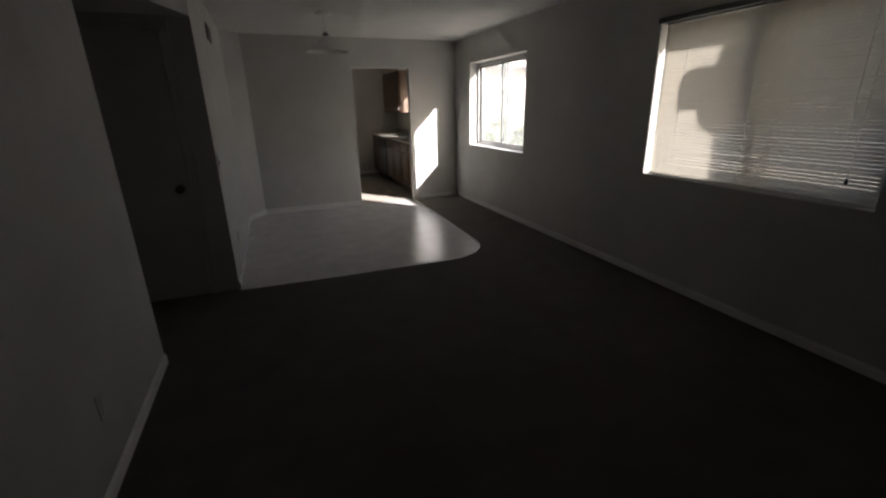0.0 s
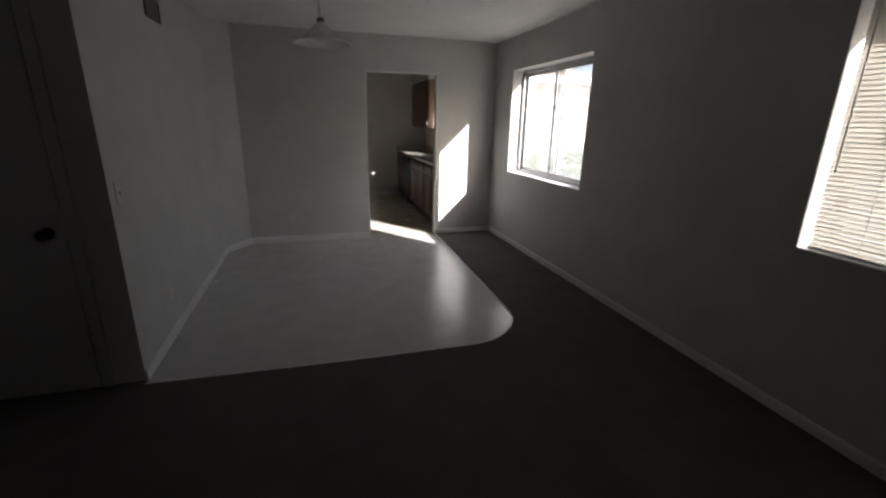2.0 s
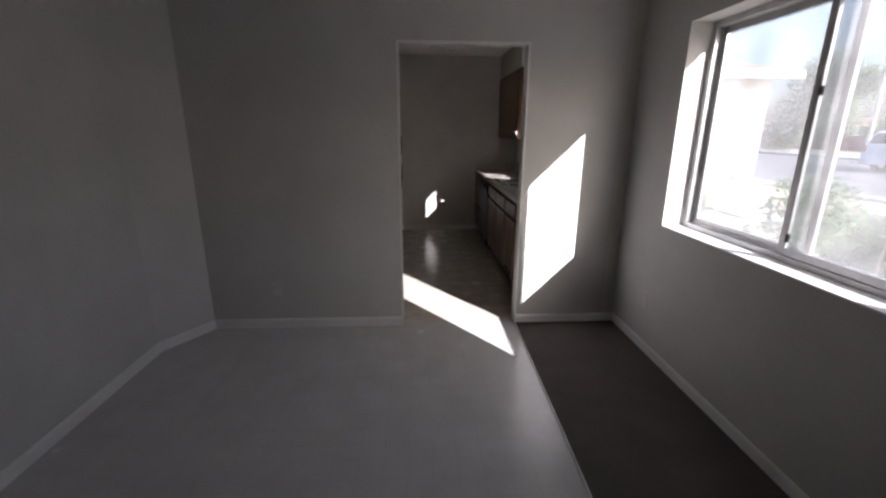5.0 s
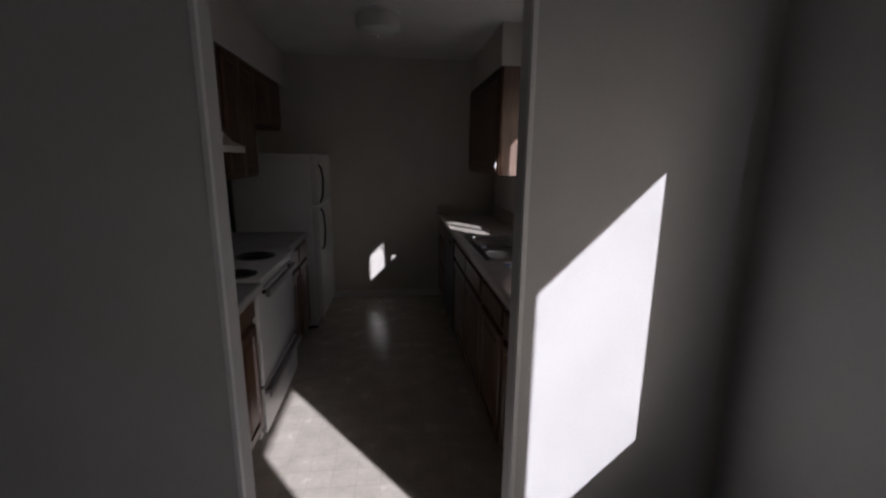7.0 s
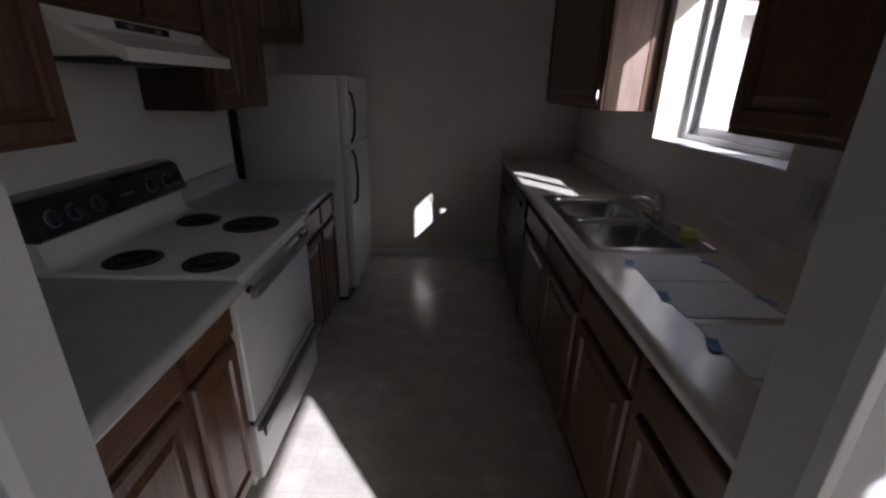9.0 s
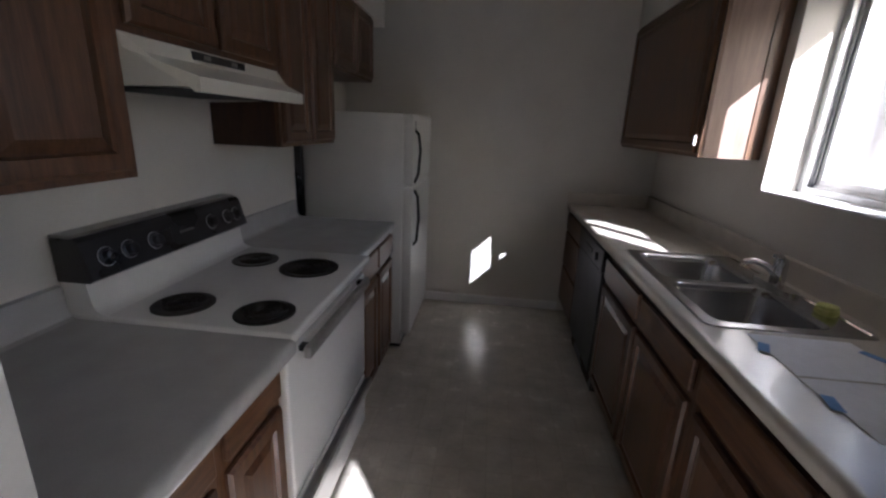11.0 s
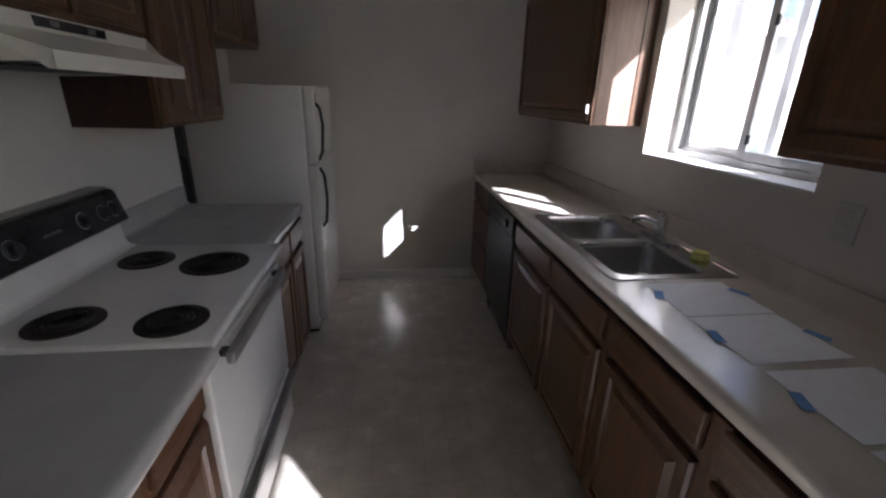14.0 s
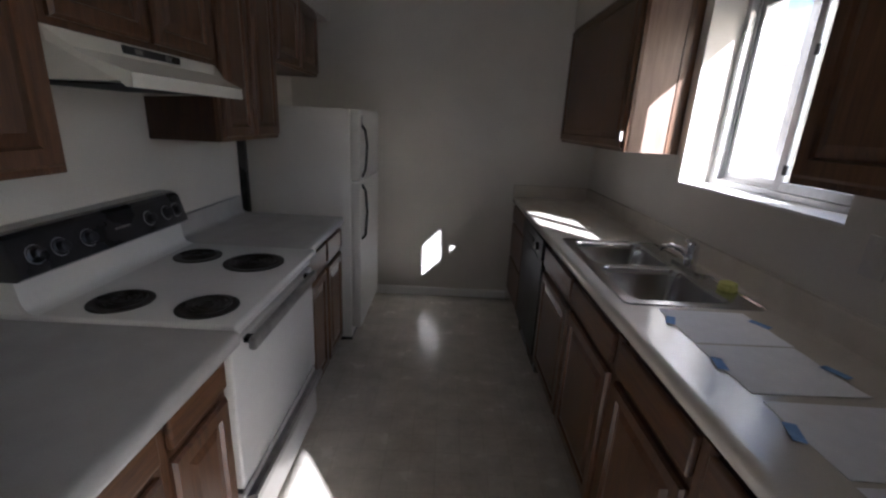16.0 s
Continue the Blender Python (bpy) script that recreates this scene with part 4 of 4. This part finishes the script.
def dishwasher():
    y0, y1 = 9.779, 10.411
    d = thing("dishwasher", (3.3600, (y0 + y1) / 2, 0), "black built-in dishwasher under the laminate counter", "dishwasher")
    part("tub", boxed((3.1320, y0 + 0.003, 0.01), (3.60, y1 - 0.003, 0.866)), BLACK, d)
    part("door", boxed((3.0900, y0 + 0.006, 0.13), (3.1300, y1 - 0.006, 0.735), 0.004), MATTBLACK, d, "black door")
    cp = part("control_panel", boxed((3.0840, y0 + 0.006, 0.742), (3.1300, y1 - 0.006, 0.862), 0.004), MATTBLACK, d, "black control strip")
    part("dial", lathe(bmesh.new(), [(0.024, 0.0), (0.022, -0.018), (0.01, -0.02)], (3.0840, y0 + 0.12, 0.80), 18, "x"), BLACK, cp, "round dial", True)
    for k in range(4):
        part("button", boxed((3.0780, y0 + 0.24 + 0.05 * k, 0.79), (3.0845, y0 + 0.275 + 0.05 * k, 0.812), 0.001), BLACK, cp, "push button")
    part("kick_plate", boxed((3.1220, y0 + 0.006, 0.01), (3.1300, y1 - 0.006, 0.122)), BLACK, d, "black kick plate")


dishwasher()


def ceiling_light():
    x, y = 2.52, 9.66
    c = thing("ceiling_light", (x, y, HK), "frosted glass ceiling light, switched off", "lamp")
    part("base_ring", lathe(bmesh.new(), [(0.16, 0.0), (0.162, -0.012), (0.15, -0.02)], (x, y, HK), 32), TRIM, c, "white metal base ring", True)
    part("shade", lathe(bmesh.new(), [(0.15, -0.018), (0.156, -0.04), (0.154, -0.085), (0.14, -0.115), (0.10, -0.13), (0.02, -0.134)], (x, y, HK), 32), FROST, c, "frosted glass shade", True)
    part("finial", lathe(bmesh.new(), [(0.008, -0.133), (0.010, -0.142), (0.004, -0.15)], (x, y, HK), 12), CHROME, c, "small metal finial", True)


ceiling_light()

# ---- outside ----
GROUND = material("dusty_ground", (0.30, 0.25, 0.19), (0.42, 0.36, 0.28), 0.95, scale=0.6, fine=12, bump=0.3)
ASPHALT = material("faded_asphalt", (0.10, 0.10, 0.105), (0.15, 0.15, 0.155), 0.9, scale=0.8, fine=30, bump=0.2)
CONCRETE = material("pale_concrete", (0.42, 0.41, 0.39), (0.52, 0.51, 0.48), 0.9, scale=1.5, fine=30, bump=0.2)
STUCCO = material("white_stucco", (0.62, 0.60, 0.56), (0.70, 0.68, 0.64), 0.9, scale=2, fine=60, bump=0.3)
ROOF = material("brown_roof_shingle", (0.20, 0.13, 0.10), (0.30, 0.21, 0.16), 0.9, scale=3, fine=20, bump=0.4, random_tint=0.1)
BRICK = material("red_block_wall", (0.24, 0.12, 0.09), (0.32, 0.17, 0.13), 0.9, scale=3, fine=20, bump=0.3)
BARK = material("grey_bark", (0.16, 0.13, 0.10), (0.27, 0.23, 0.18), 0.95, scale=8, stretch=(3, 3, 0.6), fine=30, bump=0.8)
LEAF = material("green_leaf", (0.045, 0.085, 0.025), (0.10, 0.16, 0.05), 0.7, scale=3, fine=15, bump=0.0, spread=0.14)
PALELEAF = material("pale_desert_leaf", (0.11, 0.15, 0.075), (0.19, 0.23, 0.12), 0.8, scale=3, fine=15, bump=0.0, spread=0.14)
CARW = material("white_car_paint", (0.68, 0.68, 0.68), (0.74, 0.74, 0.74), 0.2, scale=2, bump=0.0)
CARGLASS = material("dark_car_glass", (0.015, 0.018, 0.02), (0.03, 0.035, 0.04), 0.08, scale=2, bump=0.0)
RUBBER = material("tyre_rubber", (0.015, 0.015, 0.015), (0.03, 0.03, 0.03), 0.85, scale=10, bump=0.1)
G = -0.25

structure("ground", boxed((-600, -600, G - 0.4), (900, 900, G)), GROUND, "bare dusty yard that runs to the horizon", "ground")
structure("foundation", boxed((XH - 0.12, YS - 0.12, G - 0.1), (XO - 0.001, YN + 0.12, -0.081)), CONCRETE, "concrete slab under the flat", "foundation")
structure("road", boxed((14.0, -300, G - 0.1), (30.0, 500, G + 0.006)), ASPHALT, "faded grey asphalt street", "road")
structure("pavement_near", boxed((8.9, -300, G - 0.1), (10.1, 500, G + 0.05)), CONCRETE, "pale concrete walk along the yard", "pavement")
structure("kerb_near", boxed((13.8, -300, G - 0.1), (14.0, 500, G + 0.12), 0.02), CONCRETE, "pale concrete kerb", "kerb")
structure("kerb_far", boxed((30.0, -300, G - 0.1), (30.2, 500, G + 0.14), 0.02), CONCRETE, "pale concrete kerb across the street", "kerb")
structure("pavement_far", boxed((30.2, -300, G - 0.1), (32.2, 500, G + 0.12)), CONCRETE, "pale concrete pavement across the street", "pavement")
structure("eave_living", boxed((XO + 0.001, -3.9, 2.49), (4.47, YP2 - 0.06, 2.60), 0.004), TRIM, "white painted roof overhang", "eave")
structure("eave_kitchen", boxed((XO + 0.001, YP2 - 0.058, 2.65), (4.47, 11.6, 2.66), 0.004), TRIM, "white painted roof overhang", "eave")
structure("roof", boxed((XH - 0.3, -3.9, 2.661), (4.47, 11.6, 2.80)), ROOF, "flat brown roof over the flat", "roof")
# Added out of view: two slabs that throw the broad shadow on the blind.
structure("wall_porch", boxed((XO + 0.001, 1.38, G), (5.0, 1.50, 2.489)), EXT, "unseen stucco wall added to shade the living room blind", "wall")
structure("wall_porch_upper", boxed((4.471, 1.38, 2.49), (5.0, 1.50, 3.2)), EXT, "unseen stucco top of the wall added to shade the blind", "wall")

# Added out of view and never lit: its outline casts the blind's box-shaped shadow.
lamp = thing("blind_shadow_caster", (4.97, 1.7, 2.7), "unseen boxy shape added to cast a shadow on the blind", "lamp")
part("bracket", prism(bmesh.new(), [(4.94, 1.501), (5.0, 1.501), (5.0, 1.52), (4.94, 1.52)], 2.38, 3.06), VENTM, lamp)
bm = bmesh.new()
sideways = [(1.52, 2.36), (1.66, 2.44), (1.70, 2.56), (1.64, 2.80), (1.61, 2.78), (1.56, 2.98), (1.52, 3.02)]
lo, hi = [bm.verts.new((4.95, y, z)) for y, z in sideways], [bm.verts.new((4.99, y, z)) for y, z in sideways]
bm.faces.new(lo[::-1]), bm.faces.new(hi)
for i in range(len(sideways)):
    j = (i + 1) % len(sideways)
    bm.faces.new((lo[i], lo[j], hi[j], hi[i]))
bmesh.ops.recalc_face_normals(bm, faces=bm.faces)
part("arm", bm, VENTM, lamp, "flared dark piece cut to the shadow's outline")
part("head", boxed((4.93, 1.640, 2.56), (5.01, 1.850, 2.79), 0.01), VENTM, lamp, "square block for the box in the shadow")


def foliage(centre, radii, count, size, seed, flat=0.0):
    """Many small bent leaf clumps spread through a lumpy volume."""
    rnd = random.Random(seed)
    verts, faces = [], []
    c = Vector(centre)
    lumps = [(Vector((rnd.gauss(0, 0.5), rnd.gauss(0, 0.5), rnd.gauss(0, 0.45))), rnd.uniform(0.35, 0.65)) for _ in range(9)]
    for _ in range(count):
        o, r = rnd.choice(lumps)
        d = Vector((rnd.gauss(0, 1), rnd.gauss(0, 1), rnd.gauss(0, 1))).normalized() * r * rnd.random() ** 0.4
        p = o + d
        p = Vector((p.x * radii[0], p.y * radii[1], p.z * radii[2]))
        p.z = max(p.z, flat - c.z) if flat else p.z
        a = Vector((rnd.gauss(0, 1), rnd.gauss(0, 1), rnd.gauss(0, 0.6))).normalized()
        b = a.orthogonal().normalized()
        s = size * rnd.uniform(0.6, 1.4)
        k = len(verts)
        up = a.cross(b) * s * 0.25
        verts += [c + p - a * s, c + p + b * s * 0.42 + up, c + p + a * s, c + p - b * s * 0.42 + up]
        faces += [(k, k + 1, k + 2), (k, k + 2, k + 3)]
    me = bpy.data.meshes.new("crown")
    me.from_pydata([tuple(v) for v in verts], [], faces)
    return me


def plant(name, at, crown_at, radii, count, size, seed, mat, label, category, trunk=0.1):
    t = thing(name, at, label, category)
    rnd = random.Random(seed + 50)
    x, y, z = at
    if trunk:
        top = Vector(crown_at)
        part("trunk", tube(bmesh.new(), [(x, y, z - 0.05), (x + 0.1 * trunk, y, z + (top.z - z) * 0.4), (top.x, top.y, top.z + radii[2] * 0.3)], [trunk, trunk * 0.8, trunk * 0.3], 10), BARK, t, "grey-brown trunk", True)
        for k in range(6):
            a = rnd.uniform(0, 6.28)
            e = top + Vector((math.cos(a) * radii[0] * 0.7, math.sin(a) * radii[1] * 0.7, rnd.uniform(-0.2, 0.5) * radii[2]))
            part("limb", tube(bmesh.new(), [(top.x, top.y, top.z - radii[2] * 0.4), (top + e) / 2 + Vector((0, 0, 0.1)), e], [trunk * 0.5, trunk * 0.3, trunk * 0.1], 6), BARK, t)
    else:
        for k in range(7):
            a = rnd.uniform(0, 6.28)
            e = Vector(crown_at) + Vector((math.cos(a) * radii[0] * 0.6, math.sin(a) * radii[1] * 0.6, rnd.uniform(-0.1, 0.5) * radii[2]))
            part("stem", tube(bmesh.new(), [(x, y, z - 0.03), (Vector(at) + e) / 2 + Vector((0.03, 0, 0.05)), e], [0.015, 0.011, 0.004], 5), BARK, t)
    cr = new("crown", foliage(crown_at, radii, count, size, seed))
    cr.data.transform(Matrix.Translation(-Vector(at)))
    cr.data.materials.append(mat)
    cr.parent = t
    return t


plant("tree", (34, 37, G), (34, 37, 4.5), (3.0, 3.0, 3.0), 7500, 0.15, 3, LEAF, "broad green shade tree across the street", "tree", 0.22)
plant("tree", (52, 40, G), (52, 40, 2.2), (5, 5, 1.5), 4000, 0.3, 4, LEAF, "low green tree beyond the street", "tree", 0.25)
plant("tree", (60, 46, G), (60, 46, 2.6), (7, 7, 1.7), 5000, 0.32, 5, LEAF, "low green tree beyond the street", "tree", 0.25)
plant("bush", (4.95, 6.9, G), (4.95, 6.9, 0.62), (0.55, 0.6, 0.62), 6500, 0.027, 6, LEAF, "green leafy bush close under the dining window", "bush", 0)
plant("bush", (6.4, 7.4, G), (6.4, 7.4, 0.35), (0.8, 0.8, 0.6), 6000, 0.032, 7, LEAF, "green leafy bush in the yard outside", "bush", 0)
plant("bush", (6.6, 12.2, G), (6.6, 12.2, 0.35), (0.6, 0.6, 0.6), 5000, 0.03, 9, PALELEAF, "pale green shrub in front of the white house", "bush", 0)
plant("bush", (9.6, 16.2, G), (9.6, 16.2, 0.3), (1.2, 0.6, 0.6), 5000, 0.04, 10, PALELEAF, "pale shrub at the foot of the white house", "bush", 0)


def palm(x, y, h, seed):
    p = thing("palm_tree", (x, y, G), "tall thin palm far beyond the street", "palm", "palms on the skyline")
    part("trunk", tube(bmesh.new(), [(x, y, G - 0.05), (x + 0.2, y, h * 0.5), (x, y, h)], [0.28, 0.2, 0.18], 8), BARK, p, smooth=True)
    rnd = random.Random(seed)
    for k in range(16):
        a, el = 2 * math.pi * k / 16 + rnd.uniform(-0.15, 0.15), rnd.uniform(-0.3, 0.9)
        bm = bmesh.new()
        prev = None
        for q in range(7):
            s = q / 6
            d = Vector((math.cos(a), math.sin(a), 0))
            c = Vector((x, y, h)) + d * 2.4 * s + Vector((0, 0, el * 1.6 * s - 2.0 * s * s))
            n = Vector((-d.y, d.x, 0)) * (0.32 * math.sin(math.pi * min(1, s * 0.9 + 0.08)))
            row = [bm.verts.new(c - n - Vector((0, 0, 0.12 * (s > 0)))), bm.verts.new(c), bm.verts.new(c + n - Vector((0, 0, 0.12 * (s > 0))))]
            if prev:
                bm.faces.new((prev[0], prev[1], row[1], row[0])), bm.faces.new((prev[1], prev[2], row[2], row[1]))
            prev = row
        part("frond", bm, LEAF, p)


palm(87.4, 75.6, 7.6, 1)
palm(89.2, 73.4, 8.3, 2)
palm(91.2, 71.0, 7.7, 3)

trunk = thing("dead_tree", (7.0, 13.25, G), "pale bare tree trunk standing in the yard", "tree")
part("trunk", tube(bmesh.new(), [(7.02, 13.25, G - 0.05), (7.0, 13.25, 0.6), (7.0, 13.25, 3.0), (7.02, 13.27, 6.0)], [0.19, 0.15, 0.15, 0.14], 16), BARK, trunk, smooth=True)


def house():
    h = thing("house", (8, 20, G), "white stucco house with a brown hipped roof", "house")
    x0, x1, y0, y1, ez = -2.0, 12.3, 17.0, 25.0, 2.95
    part("wall", slab_with_holes(bmesh.new(), "y", y0, y0 + 0.2, x0, x1, G, ez), STUCCO, h, "white stucco wall")
    for lo, hi in (((x1 - 0.2, y0 + 0.2, G), (x1, y1, ez)), ((x0, y0 + 0.2, G), (x0 + 0.2, y1, ez)), ((x0 + 0.2, y1 - 0.2, G), (x1 - 0.2, y1, ez))):
        part("wall", boxed(lo, hi), STUCCO, h)
    bm = bmesh.new()
    a = [(x0 - 0.5, y0 - 0.5), (x1 + 0.5, y0 - 0.5), (x1 + 0.5, y1 + 0.5), (x0 - 0.5, y1 + 0.5)]
    lo = [bm.verts.new((x, y, ez)) for x, y in a]
    hi = [bm.verts.new((x, y, ez + 0.12)) for x, y in a]
    rg = [bm.verts.new((x0 + 4, (y0 + y1) / 2, 4.5)), bm.verts.new((x1 - 4, (y0 + y1) / 2, 4.5))]
    bm.faces.new(lo[::-1])
    for i in range(4):
        bm.faces.new((lo[i], lo[(i + 1) % 4], hi[(i + 1) % 4], hi[i]))
    bm.faces.new((hi[0], hi[1], rg[1], rg[0])), bm.faces.new((hi[2], hi[3], rg[0], rg[1])), bm.faces.new((hi[1], hi[2], rg[1])), bm.faces.new((hi[3], hi[0], rg[0]))
    bmesh.ops.recalc_face_normals(bm, faces=bm.faces)
    part("roof", bm, ROOF, h, "brown shingled roof")
    part("fascia", boxed((x0 - 0.5, y0 - 0.525, ez - 0.06), (x1 + 0.5, y0 - 0.501, ez + 0.14)), TRIM, h, "white fascia board")


house()


def far_building(x, y, w, d, z, mat, label):
    b = thing("building", (x, y, G), label, "building")
    part("wall", boxed((x, y, G), (x + d, y + w, z)), mat, b)
    bm = bmesh.new()
    section(bm, [(x - 0.6, z), (x + d + 0.6, z), (x + d / 2, z + 1.3)], "y", y - 0.6, y + w + 0.6)
    part("roof", bm, ROOF, b, "low brown roof")
    for k in range(int(w // 4)):
        win = part("window", boxed((x - 0.04, y + 1.5 + 4 * k, 0.9), (x + 0.02, y + 3.1 + 4 * k, 2.0)), TRIM, b)
        part("pane", boxed((x - 0.05, y + 1.58 + 4 * k, 0.97), (x - 0.041, y + 3.02 + 4 * k, 1.93)), CARGLASS, win)


far_building(70, 30, 30, 12, 2.3, BRICK, "low red block building beyond the street")
far_building(66, 66, 26, 12, 2.4, STUCCO, "low pale building beyond the street")
structure("wall_street", boxed((42, 20, G), (42.2, 120, 1.15), 0.01), BRICK, "low red block wall across the street", "wall")


def fence():
    f = thing("fence", (33, 44, G), "dark iron fence across the street", "fence")
    part("rail", boxed((33, 41.0, 1.35), (33.05, 47.0, 1.42)), VENTM, f)
    part("rail", boxed((33, 41.0, 0.0), (33.05, 47.0, 0.07)), VENTM, f)
    for k in range(41):
        part("picket", boxed((33.01, 41.0 + 0.15 * k, G), (33.04, 41.03 + 0.15 * k, 1.5)), VENTM, f)


fence()


def street_lamp():
    x, y = 32.4, 32.5
    s = thing("street_lamp", (x, y, G), "tall pale metal street lamp across the street", "street lamp")
    part("pole", tube(bmesh.new(), [(x, y, G), (x, y, 4.5), (x, y, 8.9)], [0.13, 0.10, 0.07], 12), ALU, s, smooth=True)
    part("arm", tube(bmesh.new(), [(x, y, 8.85), (x + 0.3, y - 0.33, 9.55), (x + 0.75, y - 0.83, 9.95), (x + 1.2, y - 1.32, 10.1)], [0.06, 0.05, 0.045, 0.04], 8), ALU, s, smooth=True)
    bm = lathe(bmesh.new(), [(0.04, -0.32), (0.13, -0.22), (0.16, 0.05), (0.12, 0.28), (0.05, 0.36)], (0, 0, 0), 14, "x")
    bmesh.ops.transform(bm, matrix=Matrix.Translation((x + 1.42, y - 1.56, 10.12)) @ Matrix.Rotation(radians(-48), 4, "Z") @ Matrix.Diagonal((1, 1, 0.5, 1)), verts=bm.verts)
    part("head", bm, ALU, s, "oval lamp head", True)


street_lamp()


def van():
    x0, x1, yr, yf = 25.3, 27.15, 25.9, 21.1
    v = thing("van", ((x0 + x1) / 2, 23.5, G), "white minivan standing across the street", "van")
    prof = [(yr, 0.35), (yr + 0.02, 0.85), (yr - 0.12, 1.15), (yr - 0.45, 1.72), (yr - 0.75, 1.78), (yf + 1.9, 1.76), (yf + 1.0, 1.15), (yf + 0.12, 0.95), (yf, 0.7), (yf + 0.05, 0.35)]
    bm = section(bmesh.new(), [(y, z + G) for y, z in prof], "x", x0, x1)
    bmesh.ops.bevel(bm, geom=list(bm.edges), offset=0.05, segments=2, affect="EDGES")
    part("body", bm, CARW, v, smooth=True)
    for a, b in ((yr - 0.5, yr - 1.5), (yr - 1.6, yr - 2.5), (yr - 2.6, yf + 1.55)):
        part("side_window", boxed((x0 - 0.006, b, 1.12 + G), (x0 + 0.03, a, 1.58 + G), 0.01), CARGLASS, v, "dark side glass")
    rw = boxed((x0 + 0.15, -0.02, -0.25), (x1 - 0.15, 0.02, 0.25), 0.01)
    bmesh.ops.transform(rw, matrix=Matrix.Translation((0, yr - 0.275, 1.45 + G)) @ Matrix.Rotation(radians(30), 4, "X"), verts=rw.verts)
    part("rear_window", rw, CARGLASS, v, "dark rear glass")
    for xx in (x0 + 0.06, x1 - 0.2):
        part("tail_light", boxed((xx, yr - 0.06, 0.85 + G), (xx + 0.14, yr + 0.03, 1.15 + G), 0.01), BRICK, v, "red tail light")
    part("bumper", boxed((x0 + 0.03, yr - 0.05, 0.32 + G), (x1 - 0.03, yr + 0.08, 0.55 + G), 0.03), CARW, v)
    for xx in (x0 - 0.01, x1 - 0.21):
        for yy in (yr - 0.95, yf + 0.95):
            wh = part("wheel", lathe(bmesh.new(), [(0.20, 0.0), (0.30, 0.0), (0.33, 0.03), (0.33, 0.19), (0.30, 0.22), (0.20, 0.22)], (xx, yy, 0.33 + G), 24, "x"), RUBBER, v, smooth=True)
            part("rim", lathe(bmesh.new(), [(0.19, -0.008), (0.05, -0.02), (0.05, 0.225), (0.19, 0.225)], (xx, yy, 0.33 + G), 16, "x"), ALU, wh)
    v.location, v.rotation_euler = (24.7, 22.4, G + 0.006), (0, 0, radians(88.4))


van()

brush = thing("dead_branches", (10.3, 11.9, G), "heap of dry branches lying in the yard", "branches")
rb = random.Random(12)
for k in range(16):
    a = rb.uniform(-0.6, 0.6) + 2.2
    c = Vector((10.4 + rb.uniform(-0.5, 0.5), 11.9 + rb.uniform(-0.6, 0.6), G + 0.08 + rb.uniform(0, 0.2)))
    d = Vector((math.cos(a), math.sin(a), rb.uniform(-0.1, 0.2))) * rb.uniform(0.3, 0.7)
    part("branch", tube(bmesh.new(), [c - d, c + Vector((0, 0, 0.06)), c + d], [0.03, 0.024, 0.01], 6), BARK, brush)
